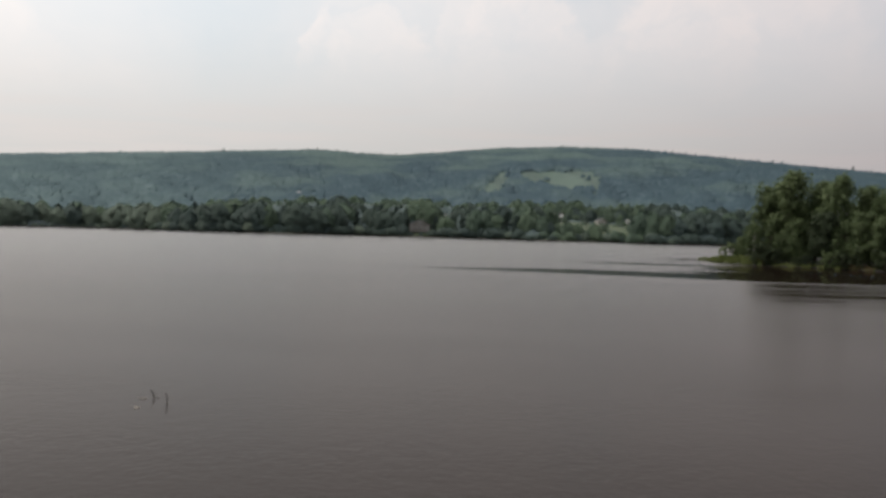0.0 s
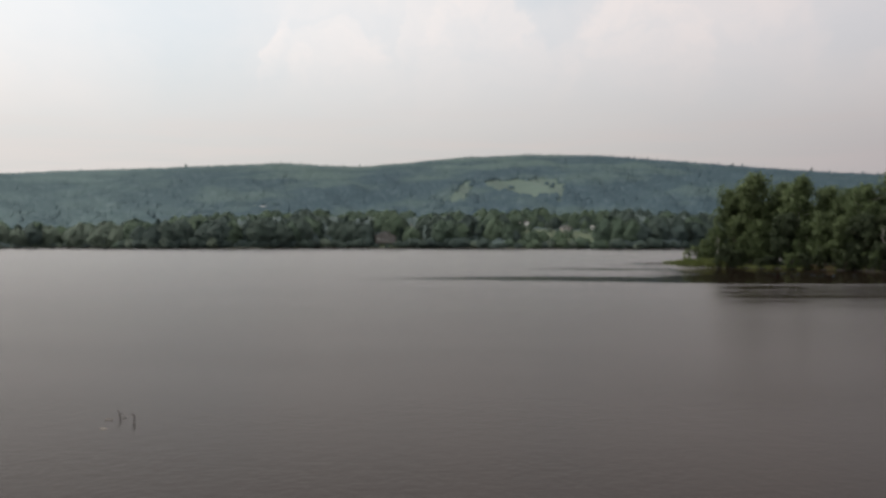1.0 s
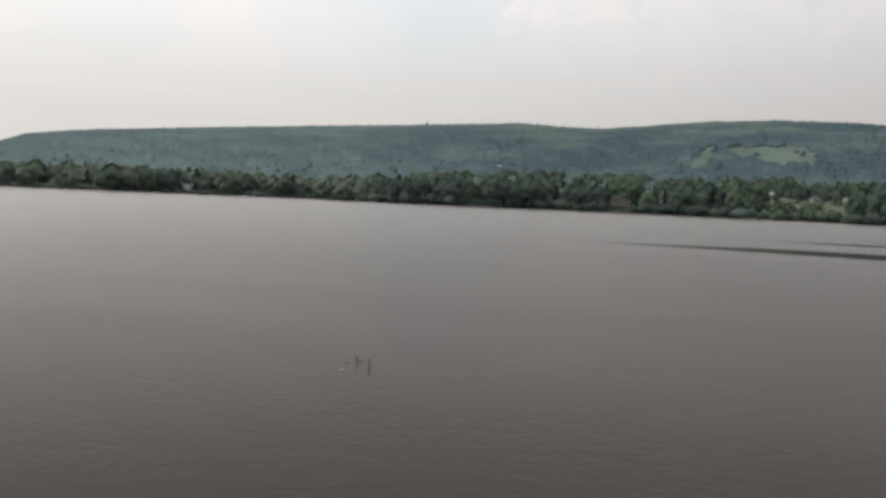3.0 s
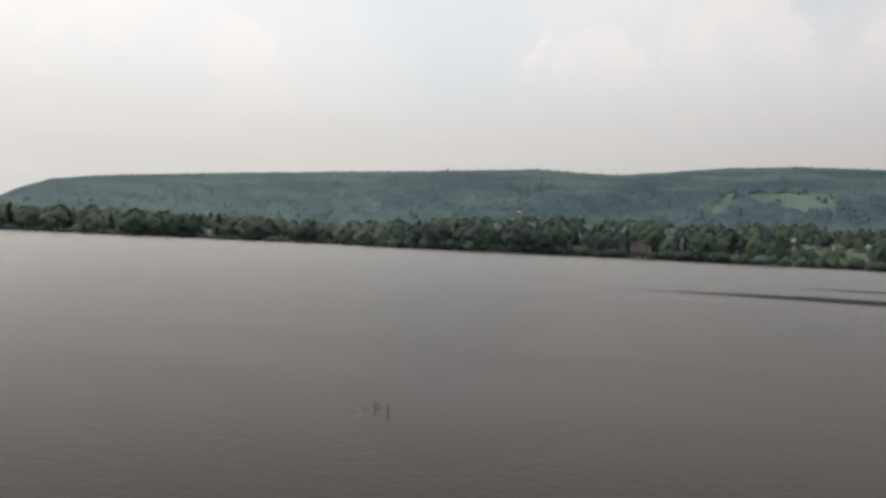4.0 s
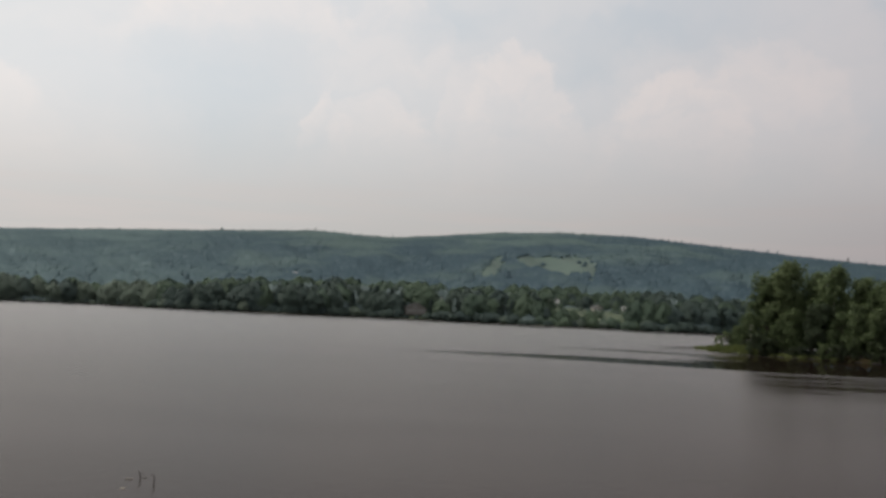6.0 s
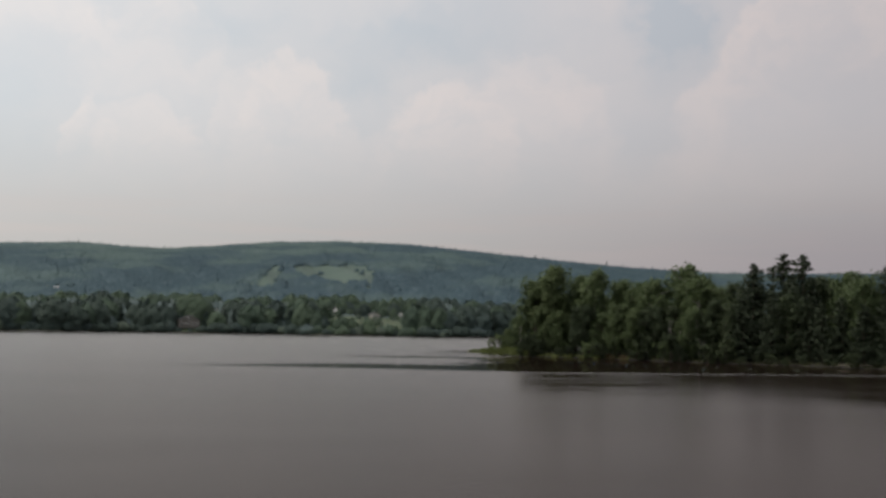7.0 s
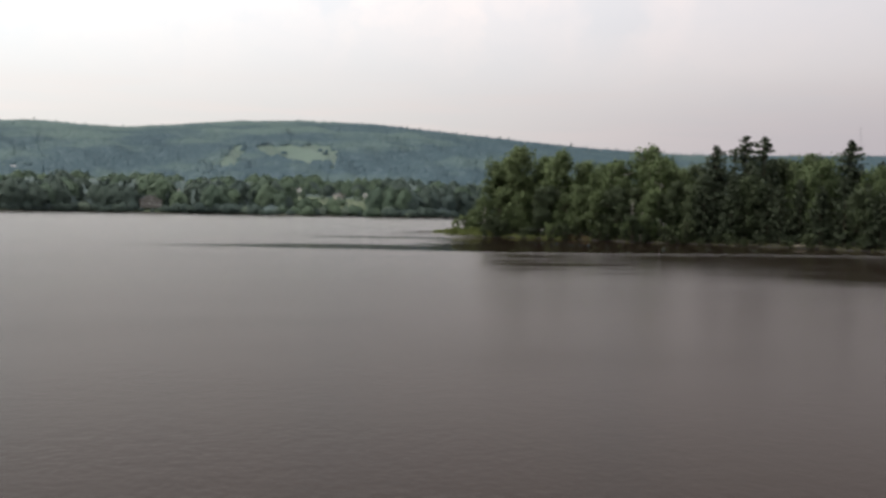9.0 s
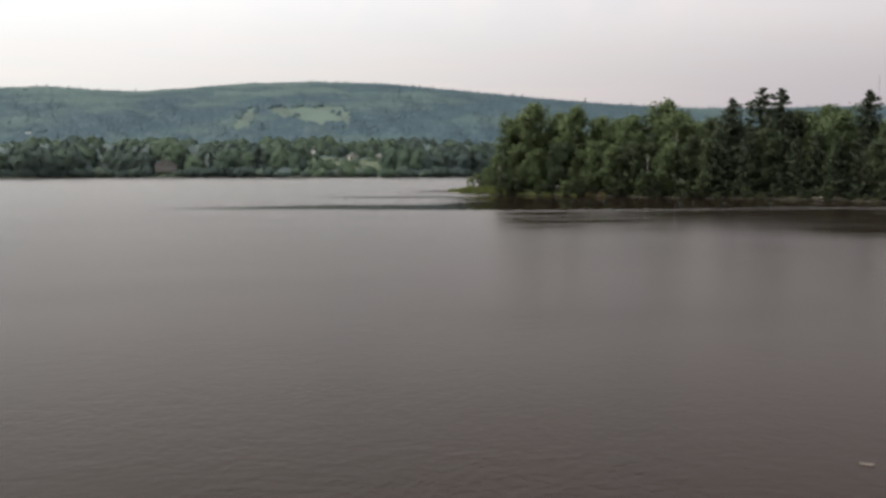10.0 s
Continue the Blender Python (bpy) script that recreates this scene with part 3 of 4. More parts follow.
def broadleaf(name, seed, tall, spread, bark, leaf, clumps, per_clump, size, low=0.25, stems=1):
    """A broad-leaved tree: tapered stems, limbs, and a crown of leaf sprays in uneven clumps with gaps."""
    rng = np.random.default_rng(seed)
    tree = new(name)
    wood, spots = [], []
    for s in range(stems):
        lean = rng.normal(size=2) * (0.05 + 0.10 * (stems > 1)) * tall
        ups = np.linspace(0, 0.9, 6)
        path = [(lean[0] * u + rng.normal() * 0.012 * tall * (u > 0), lean[1] * u + rng.normal() * 0.012 * tall * (u > 0), u * tall) for u in ups]
        thick = tall * 0.016 / stems**0.5
        wood.append(tube(path, [thick * (1.25 - u * 1.2) for u in ups], 7))
        spots += [(np.array(path[-1]), 0.08 * tall), (np.array(path[-1]) + np.array([0, 0, 0.03 * tall]), 0.045 * tall)]
        for k in range(clumps // stems):
            u = low + (0.9 - low) * ((k + rng.random()) / (clumps // stems))
            i = min(int(u / 0.18), 4)
            start = np.array(path[i]) + (np.array(path[i + 1]) - np.array(path[i])) * ((u - ups[i]) / 0.18)
            belly = math.sin(math.pi * min(1.0, (u - low) / (1.02 - low) * 0.8 + 0.22)) ** 0.7
            reach = spread * belly * rng.uniform(0.35, 1.1)
            ang = rng.uniform(0, 6.283)
            end = start + np.array([math.cos(ang) * reach, math.sin(ang) * reach, reach * rng.uniform(0.15, 0.6)])
            mid = (start + end) / 2 + np.array([0, 0, -0.06 * reach])
            wood.append(tube([start, mid, end], [thick * 0.42, thick * 0.28, thick * 0.1], 4))
            spots.append((end, rng.uniform(0.045, 0.115) * tall))
            if rng.random() < 0.6:
                spots.append((mid + rng.normal(size=3) * 0.03 * tall, rng.uniform(0.05, 0.09) * tall))
    solid("trunk", *join(wood), bark, tree, smooth=True)
    centres, outward = [], []
    for c, rad in spots:
        p = rng.normal(size=(per_clump, 3))
        p /= np.linalg.norm(p, axis=1, keepdims=True)
        outward.append(p)
        centres.append(c + p * rad * rng.uniform(0.2, 1.0, (per_clump, 1)) * np.array([1.05, 1.05, 1.2]))
    centres, outward = np.concatenate(centres), np.concatenate(outward)
    v, f = leaves(centres, size, rng, 0.0)
    v[:, 2] = np.maximum(v[:, 2], 0.03 * tall)
    whole = (centres - np.array([0, 0, tall * 0.5])) / np.array([spread, spread, tall * 0.5])
    solid("crown", v, f, leaf, tree, normals=rounded(outward + 0.7 * whole, rng, 0.2, 0.45))
    return tree


def full_tree(name, seed, tall, spread, leaf, sprays, size, stems=1):
    """A broad-leaved tree in full leaf down to the ground: stems, limbs, and sprays over an uneven, lobed crown."""
    rng = np.random.default_rng(seed)
    tree = new(name)
    wood = []
    for s in range(stems):
        lean = rng.normal(size=2) * 0.05 * tall
        path = [(lean[0] * u, lean[1] * u, u * tall * 0.85) for u in (0, 0.35, 0.7, 1.0)]
        wood.append(tube(path, [tall * 0.016, tall * 0.012, tall * 0.007, tall * 0.002], 6))
        for k in range(8):
            u, ang = rng.uniform(0.2, 0.75), rng.uniform(0, 6.283)
            start = np.array([lean[0] * u / 0.85, lean[1] * u / 0.85, u * tall])
            end = start + np.array([math.cos(ang) * spread * 0.6, math.sin(ang) * spread * 0.6, 0.12 * tall])
            wood.append(tube([start, end], [tall * 0.006, tall * 0.002], 4))
    solid("trunk", *join(wood), BARK, tree, smooth=True)
    u = rng.random(sprays) ** 0.9
    ang = rng.uniform(0, 6.283, sprays)
    phase = rng.uniform(0, 6.283, 5)
    lobes = 0.08 * np.sin(3 * ang + 5 * u + phase[0]) + 0.07 * np.sin(5 * ang - 9 * u + phase[1]) + 0.05 * np.sin(2 * ang + 15 * u + phase[2])
    wide = spread * np.sin(np.pi * np.clip(0.16 + 0.84 * u, 0, 1)) ** rng.uniform(0.45, 0.65) * (1 + lobes)
    deep = 1 - np.abs(rng.normal(size=sprays)) * 0.07 + 0.03
    top = tall * (1 + 0.05 * np.sin(2 * ang + phase[3]) + 0.04 * np.sin(5 * ang + phase[4]))
    centres = np.stack([np.cos(ang) * wide * deep, np.sin(ang) * wide * deep, 0.03 * tall + top * 0.96 * u], -1)
    outward = np.stack([np.cos(ang), np.sin(ang), 1.6 * (u - 0.35)], -1)
    outward /= np.linalg.norm(outward, axis=1, keepdims=True)
    v, f = leaves(centres, size, rng, 0.0, outward)
    v[:, 2] = np.maximum(v[:, 2], 0.02 * tall)
    solid("crown", v, f, leaf, tree, normals=rounded(outward, rng, 0.95, 0.15))
    return tree


def spruce(name, seed, tall, spread, ragged, mat, whorls=26, sprays=9, size=0.42, fall=0.62):
    """A spruce: straight trunk, whorls of drooping boughs, needle sprays, a thin ragged top."""
    rng = np.random.default_rng(seed)
    tree = new(name)
    lean = rng.normal(size=2) * 0.012 * tall
    path = [(lean[0] * u, lean[1] * u, u * tall) for u in (0, 0.3, 0.6, 0.85, 1.0)]
    wood = [tube(path, [tall * 0.013 * (1.1 - u) + 0.015 for u in (0, 0.3, 0.6, 0.85, 1.0)], 7)]
    centres = []
    for w in range(whorls):
        u = 0.10 + 0.89 * w / (whorls - 1)
        for k in range(6):
            if rng.random() < ragged * (0.5 + u * 0.5):
                continue
            reach = spread * (1 - u) ** fall * rng.uniform(0.5, 1.15) + 0.12
            ang = rng.uniform(0, 6.283)
            start = np.array([lean[0] * u, lean[1] * u, u * tall])
            way = np.array([math.cos(ang), math.sin(ang), -0.28 + 0.5 * u])
            end = start + way * reach
            if k < 3:
                wood.append(tube([start, end], [0.035, 0.01], 3))
            steps = np.linspace(0.2, 1.0, max(3, int(sprays * reach / spread)))[:, None]
            p = start + way * reach * steps + rng.normal(size=(len(steps), 3)) * np.array([0.2, 0.2, 0.13]) * (0.15 + 0.85 * (1 - u))
            centres += [p, p + rng.normal(size=p.shape) * (0.08 + 0.2 * (1 - u))]
    tip = np.linspace(0.8, 1.0, 22)[:, None]
    centres.append(np.hstack([lean[0] * tip, lean[1] * tip, tall * tip]) + rng.normal(size=(22, 3)) * 0.35 * (1.02 - tip))
    solid("trunk", *join(wood), BARK, tree, smooth=True)
    centres = np.concatenate(centres)
    v, f = leaves(centres, size, rng, 0.5)
    out = (centres - np.array([0, 0, tall * 0.3])) / np.array([spread, spread, tall])
    solid("crown", v, f, mat, tree, normals=rounded(out, rng, 0.25, 0.5))
    return tree


class Kind:
    """A kind of tree with a few grown forms, each standing where it is first planted and copied from there."""

    def __init__(self, forms, label, category, group):
        self.forms, self.used = forms, [False] * len(forms)
        for tree, _ in forms:
            tagged(tree, label, category, group)

    def plant(self, form, az, r, tall, wide=1.0, spin=0.0, sink=0.15, label=""):
        tree, natural = self.forms[form % len(self.forms)]
        k = tall / natural
        at = bearing(az, r, height(az, r) - sink)
        m = Matrix.Translation(at) @ Matrix.Rotation(spin, 4, "Z") @ Matrix.Diagonal((k * wide, k * wide, k, 1))
        if self.used[form % len(self.forms)]:
            s = tree.scale
            made = copy_thing(tree, m @ Matrix.Diagonal((1 / s[0], 1 / s[1], 1 / s[2], 1)))
        else:
            made, self.used[form % len(self.forms)] = tree, True
            tree.matrix_basis = m
        return tagged(made, label)


ALDERS = Kind([(broadleaf("broadleaf_tree", 20 + i, 15.0, 3.3 + 0.35 * i, BARK, LEAF, 62, 72, 0.27, 0.10), 15.0) for i in range(4)],
              "tall dark green broad-leaved tree on the wooded point", "tree", "trees on the point")
BIRCHES = Kind([(broadleaf("birch_tree", 40 + i, 15.0, 3.2, BIRCH_BARK, LEAF_PALE, 40, 70, 0.28, 0.3), 15.0) for i in range(2)],
               "yellow-green birch with a pale trunk on the wooded point", "tree", "trees on the point")
SHADED_TREES = Kind([(broadleaf("broadleaf_tree", 30 + i, 15.0, 3.4 + 0.4 * i, BARK, LEAF_SHADED, 62, 72, 0.27, 0.08), 15.0) for i in range(3)],
                  "broad-leaved tree in the wood, leaves darkened for shade", "tree", "trees on the point")
SPRUCES = Kind([(spruce("spruce_tree", 60 + i, 17.0, 4.6 + 0.3 * i, 0.16 + 0.08 * i, NEEDLE, 40, 15, 0.36, 0.52), 17.0) for i in range(3)],
               "dark ragged spruce with a thin top on the point", "tree", "trees on the point")
SHRUBS = Kind([(broadleaf("alder_shrub", 80 + i, 5.0, 2.6, BARK, (LEAF, LEAF_PALE, LEAF_SHADED)[i], 30, 55, 0.22, 0.08, 3), 5.0) for i in range(3)],
              "low bushy alder shrub at the water's edge", "shrub", "shrubs along the point")

# bearing and height angle of each top along the skyline of the point, with its kind
SKYLINE = [
    (-13.9, 0.1, "a"), (-14.6, 0.9, "a"), (-15.5, 3.0, "a"), (-16.0, 3.3, "a"), (-16.5, 3.9, "a"), (-17.8, 3.35, "a"), (-19.0, 3.6, "b"),
    (-20.5, 3.1, "a"), (-21.6, 3.0, "a"), (-22.7, 3.2, "b"), (-23.8, 3.95, "b"), (-24.7, 3.3, "b"), (-25.9, 2.7, "a"), (-27.7, 3.9, "s"),
    (-29.5, 4.45, "s"), (-30.4, 4.4, "s"), (-31.2, 3.3, "a"), (-32.5, 3.6, "b"), (-33.6, 3.35, "b"), (-34.8, 4.15, "s"), (-36.3, 2.9, "b"),
    (-37.6, 3.6, "s"), (-38.5, 3.75, "a"), (-39.3, 4.25, "s"), (-40.3, 4.0, "b"), (-41.5, 4.1, "s"), (-42.6, 4.1, "a"), (-44.1, 4.65, "s"),
    (-45.3, 4.4, "a"), (-47.0, 4.5, "s"), (-49.0, 4.2, "a")]


def plant_point():
    rng = np.random.default_rng(5)
    kinds = {"a": ALDERS, "b": BIRCHES, "s": SPRUCES}
    for i, (az, el, kind) in enumerate(SKYLINE):
        near, deep = np.interp(az, POINT_AZ, POINT_NEAR), np.interp(az, POINT_AZ, POINT_DEEP)
        r = near + min(0.45 * deep, 7 + (i * 5) % 9)
        tall = EYE + r * math.tan(radians(el)) - height(az, r)
        (SHADED_TREES if kind == "a" and az < -26 else ALDERS if kind == "b" and az < -27 else kinds[kind]).plant(i, az, r, tall, 0.9 + 0.1 * (i % 3) + (0.2 if tall < 9 else 0), i * 2.1)
    # the trees in front of and behind the skyline
    for i in range(66):
        az = -15.3 - 34 * (i + rng.random()) / 66
        near, deep = np.interp(az, POINT_AZ, POINT_NEAR), np.interp(az, POINT_AZ, POINT_DEEP)
        front = i % 2
        r = near + (rng.uniform(2.2, 5.5) if front else min(deep * 0.7, rng.uniform(14, 26)))
        cap = np.interp(az, [-25, -18, -14.2], [13.5, 12, 7])
        tall = cap * rng.uniform(0.6, 0.85) if front else cap * rng.uniform(0.85, 1.0)
        dark = 0.5 if -37.5 < az < -26.5 else 0.15
        # low front trees often get the shade-darkened leaves, leaving the tops lighter
        kind = SPRUCES if rng.random() < dark else (SHADED_TREES if rng.random() < (0.85 if az < -26 else 0.4 if front and az < -16 else 0.0) else ALDERS if az < -27 or front or rng.random() < 0.7 else BIRCHES)
        kind.plant(int(rng.integers(0, 9)), az, r, tall, rng.uniform(0.9, 1.15), rng.uniform(0, 6.28))
    for i in range(84):
        az = -12.3 - 36 * (i + rng.random()) / 84
        if -43.4 < az < -38.3 or az > -13.2 or (az < -15.5 and i % 2):
            continue
        near = np.interp(az, POINT_AZ, POINT_NEAR)
        # form 2 has the shade-darkened leaves, chosen along most of the edge
        SHRUBS.plant(2 if az < -26 or (az < -14.6 and i % 5 < 4) else int(rng.integers(0, 9)), az, near + 1.2 * math.sin(az * 3.1) + 0.7 * math.sin(az * 7.7) + (rng.uniform(0.8, 3.0) + 3.5 if az > -14.6 else rng.uniform(-0.2, 1.8)), rng.uniform(1.6, 4.4) * (0.8 if az > -13.5 else 0.55 if az < -26 else 1), rng.uniform(0.9, 1.4), rng.uniform(0, 6.28))


plant_point()


def build_bank_grass(name, n, az0, az1, deep, low, high, mat, label, seed):
    """Reedy grass along the edge of the point, standing between the water and the wood."""
    rng = np.random.default_rng(seed)
    az = rng.uniform(az0, az1, n)
    near = np.interp(az, POINT_AZ, POINT_NEAR) + 1.2 * np.sin(az * 3.1) + 0.7 * np.sin(az * 7.7)
    r = near + rng.uniform(0.1, deep, n)
    z = lay(az, r)
    ok = z > 0.02
    az, r, z = az[ok], r[ok], z[ok]
    m = len(az)
    base = np.stack([-np.sin(np.radians(az)) * r, np.cos(np.radians(az)) * r, z - 0.05], -1)
    ang = rng.uniform(0, 6.28, m)
    side = np.stack([np.cos(ang), np.sin(ang), 0 * ang], -1) * 0.06
    tall = rng.uniform(low, high, m)[:, None] * (1 + 0.18 * np.sin(az * 5.3) + 0.12 * np.sin(az * 13.1))[:, None]
    tall = tall * np.clip((-11.3 - az) / 1.8, 0.12, 1)[:, None]
    bend = rng.normal(size=(m, 3)) * 0.16
    bend[:, 2] = 1
    v = np.stack([base - side, base + side, base + side * 0.6 + bend * tall * 0.6 * np.array([0.6, 0.6, 1]), base + bend * tall], 1)
    f = (np.arange(m) * 4)[:, None, None] + np.array([(0, 1, 2), (0, 2, 3)])
    tagged(solid(name, v.reshape(-1, 3), f.reshape(-1, 3), mat), label, "grass", kind="stuff")


build_bank_grass("reed_grass", 6500, -15.4, -11.5, 6.0, 0.4, 1.25, GRASS, "yellow-green reedy grass on the tip of the point", 9)
RUST = foliage("dry_sedge", (0.060, 0.042, 0.024), (0.115, 0.085, 0.045), 0.15)
build_bank_grass("shore_grass", 2600, -20.8, -15.4, 2.4, 0.2, 0.55, GRASS, "short yellow-green grass along the edge of the point", 13)
build_bank_grass("dry_sedge", 900, -20.7, -19.5, 2.2, 0.3, 0.8, RUST, "patch of rusty dry sedge at the water's edge", 14)
build_bank_grass("sedge", 1800, -38.3, -15.4, 2.5, 0.2, 0.6, REED, "sparse olive sedge under the overhanging boughs", 10)
build_bank_grass("reed_bed", 9000, -43.5, -38.2, 3.5, 0.6, 1.2, REED, "even bed of dull olive reeds in a small bay", 12)

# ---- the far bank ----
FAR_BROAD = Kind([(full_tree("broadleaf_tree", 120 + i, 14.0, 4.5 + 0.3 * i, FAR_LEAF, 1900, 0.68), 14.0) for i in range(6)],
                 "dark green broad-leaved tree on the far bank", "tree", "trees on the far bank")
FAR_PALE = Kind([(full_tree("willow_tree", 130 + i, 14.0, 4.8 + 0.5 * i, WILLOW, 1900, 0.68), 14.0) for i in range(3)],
                "pale grey-green willow on the low far bank, hazed in colour", "tree", "trees on the far bank")
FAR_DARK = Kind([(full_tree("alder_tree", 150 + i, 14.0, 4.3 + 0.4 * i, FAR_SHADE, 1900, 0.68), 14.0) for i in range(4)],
                "alder at the edge of the far bank, darkened for shade", "tree", "trees on the far bank")
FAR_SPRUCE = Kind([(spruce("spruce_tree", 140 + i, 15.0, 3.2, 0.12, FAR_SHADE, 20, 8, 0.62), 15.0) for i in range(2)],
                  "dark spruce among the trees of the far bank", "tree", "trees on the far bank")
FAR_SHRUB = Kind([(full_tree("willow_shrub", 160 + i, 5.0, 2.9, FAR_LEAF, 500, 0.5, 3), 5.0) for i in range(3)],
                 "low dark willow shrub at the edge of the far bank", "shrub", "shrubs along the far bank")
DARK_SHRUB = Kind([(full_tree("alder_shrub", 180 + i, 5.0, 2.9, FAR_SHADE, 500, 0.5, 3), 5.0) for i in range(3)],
                  "low alder shrub hanging over the water, darkened for shade", "shrub", "shrubs along the far bank")
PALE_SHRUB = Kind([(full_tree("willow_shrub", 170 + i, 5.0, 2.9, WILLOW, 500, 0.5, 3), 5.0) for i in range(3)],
                  "low pale green willow shrub on the far bank, hazed in colour", "shrub", "shrubs along the far bank")


# bluish tone with haze put into the colour
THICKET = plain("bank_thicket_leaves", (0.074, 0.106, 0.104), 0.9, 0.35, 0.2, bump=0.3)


def build_thicket():
    """The closed undergrowth, added to lighten the dark gaps between the bank's trees, open on the lawn and by the tan
    house.
    """
    rng = np.random.default_rng(41)
    az = np.arange(-17.0, 45.0, 0.1)
    u = np.concatenate([np.arange(1.0, 20.0, 1.5), np.arange(20.0, 125.0, 3.5)])
    a, d = np.meshgrid(az, u, indexing="ij")
    shore = np.array([far_shore(q) for q in az])[:, None]
    d = d + shore + rng.uniform(-0.6, 0.6, d.shape)
    z = lay(a, d)
    high = np.interp(d - shore, [0, 4, 14, 45, 125], [0.4, 2.8, 6.2, 8.4, 5.5]) * np.interp(a, [-17, 18, 24, 45], [1, 1, 0.7, 0.75])
    high = high * (1 + 0.16 * np.sin(a * 7.1 + d * 0.21) + 0.14 * np.sin(a * 17.3 - d * 0.33)) + rng.uniform(-0.45, 0.45, a.shape)
    high = high * np.where((a > -8.9) & (a < -2.7), np.clip((d - 600) / 45, 0.1, 1), 1)
    bare = ((a > -8.7) & (a < -2.9) & (d < 604)) | ((a > 3.8) & (a < 5.7) & (d - shore < 22)) | ((a > 2.5) & (a < 3.8) & (d < 618)) | ((a > 34.4) & (a < 35.2) & (d - shore < 20))
    z = z + np.where(bare, -0.8, high)
    v = np.stack([-np.sin(np.radians(a)) * d, np.cos(np.radians(a)) * d, z], -1).reshape(-1, 3)
    i, j = np.meshgrid(np.arange(len(az) - 1), np.arange(len(u) - 1), indexing="ij")
    k = i * len(u) + j
    faces = np.stack([k, k + 1, k + len(u) + 1, k + len(u)], -1).reshape(-1, 4)
    tagged(solid("thicket", v, faces, THICKET, smooth=True), "tangled undergrowth along the far bank, hazed in colour", "undergrowth", kind="stuff")


def far_shore(az):
    r = np.arange(480, 640, 1.0)
    return float(r[np.argmax(lay(az, r) > 0.1)])


def plant_far_bank():
    rng = np.random.default_rng(31)
    for i in range(290):
        row = i % 3
        az = 44.5 - 62 * (i + rng.random() * 2) / 290
        r = far_shore(az) + (rng.uniform(5, 11), rng.uniform(17, 32), rng.uniform(40, 66))[row]
        tall = np.interp(az, [-12, 8, 16, 22, 44], [12.2, 13.2, 12.8, 12.2, 13.0]) * rng.uniform(0.8, 1.12)
        if 3.9 < az < 5.5 and row == 0:
            continue
        ceiling = 99.0
        if -8.0 < az < -4.4 and r < 606:
            ceiling = rng.uniform(0.05, 0.5)
        elif -4.4 <= az < -2.9 and r < 612:
            ceiling = rng.uniform(0.5, 0.66)
        elif 2.55 < az < 3.75 and r < 612:
            ceiling = rng.uniform(0.6, 0.76)
        elif 34.55 < az < 35.05 and row == 0:
            ceiling = -0.16
        tall = min(tall, EYE + r * math.tan(radians(ceiling)) - height(az, r)) if ceiling < 9 else tall
        if tall < 1.0:
            continue
        # the front row mostly takes the alders whose leaf colour holds the shade
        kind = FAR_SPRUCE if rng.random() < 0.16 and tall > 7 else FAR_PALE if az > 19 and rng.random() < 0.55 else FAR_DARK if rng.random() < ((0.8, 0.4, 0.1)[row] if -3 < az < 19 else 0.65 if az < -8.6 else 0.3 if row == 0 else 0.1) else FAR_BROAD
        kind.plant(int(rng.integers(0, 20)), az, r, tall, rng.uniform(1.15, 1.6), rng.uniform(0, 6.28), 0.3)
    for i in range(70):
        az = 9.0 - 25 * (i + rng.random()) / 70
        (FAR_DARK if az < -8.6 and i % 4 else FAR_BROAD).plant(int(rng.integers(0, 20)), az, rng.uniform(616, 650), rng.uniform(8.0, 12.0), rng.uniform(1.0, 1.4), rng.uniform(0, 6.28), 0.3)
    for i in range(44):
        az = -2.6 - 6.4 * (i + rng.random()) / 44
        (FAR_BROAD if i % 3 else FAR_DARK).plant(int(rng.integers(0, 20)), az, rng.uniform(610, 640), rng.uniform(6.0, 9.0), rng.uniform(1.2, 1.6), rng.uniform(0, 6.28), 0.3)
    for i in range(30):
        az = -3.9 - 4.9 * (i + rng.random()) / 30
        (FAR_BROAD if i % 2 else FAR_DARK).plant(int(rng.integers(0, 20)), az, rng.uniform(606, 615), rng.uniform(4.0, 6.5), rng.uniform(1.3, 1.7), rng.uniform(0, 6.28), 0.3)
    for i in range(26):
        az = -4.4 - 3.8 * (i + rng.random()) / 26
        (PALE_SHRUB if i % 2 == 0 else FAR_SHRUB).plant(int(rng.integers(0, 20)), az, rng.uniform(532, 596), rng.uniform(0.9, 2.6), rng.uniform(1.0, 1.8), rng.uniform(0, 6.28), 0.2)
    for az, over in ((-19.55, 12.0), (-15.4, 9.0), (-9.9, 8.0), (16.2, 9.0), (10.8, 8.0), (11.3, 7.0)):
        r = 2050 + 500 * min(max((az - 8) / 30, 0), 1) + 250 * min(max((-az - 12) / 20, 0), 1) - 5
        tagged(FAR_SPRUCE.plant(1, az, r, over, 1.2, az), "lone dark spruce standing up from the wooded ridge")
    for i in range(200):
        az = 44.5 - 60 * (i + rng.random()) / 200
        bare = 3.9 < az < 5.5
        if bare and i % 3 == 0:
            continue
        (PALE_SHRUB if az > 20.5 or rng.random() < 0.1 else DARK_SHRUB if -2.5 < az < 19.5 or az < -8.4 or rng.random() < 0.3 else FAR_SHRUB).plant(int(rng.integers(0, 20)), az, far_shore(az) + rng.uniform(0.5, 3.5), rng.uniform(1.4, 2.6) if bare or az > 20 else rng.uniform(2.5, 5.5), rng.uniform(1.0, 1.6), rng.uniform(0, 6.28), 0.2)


build_thicket()
plant_far_bank()
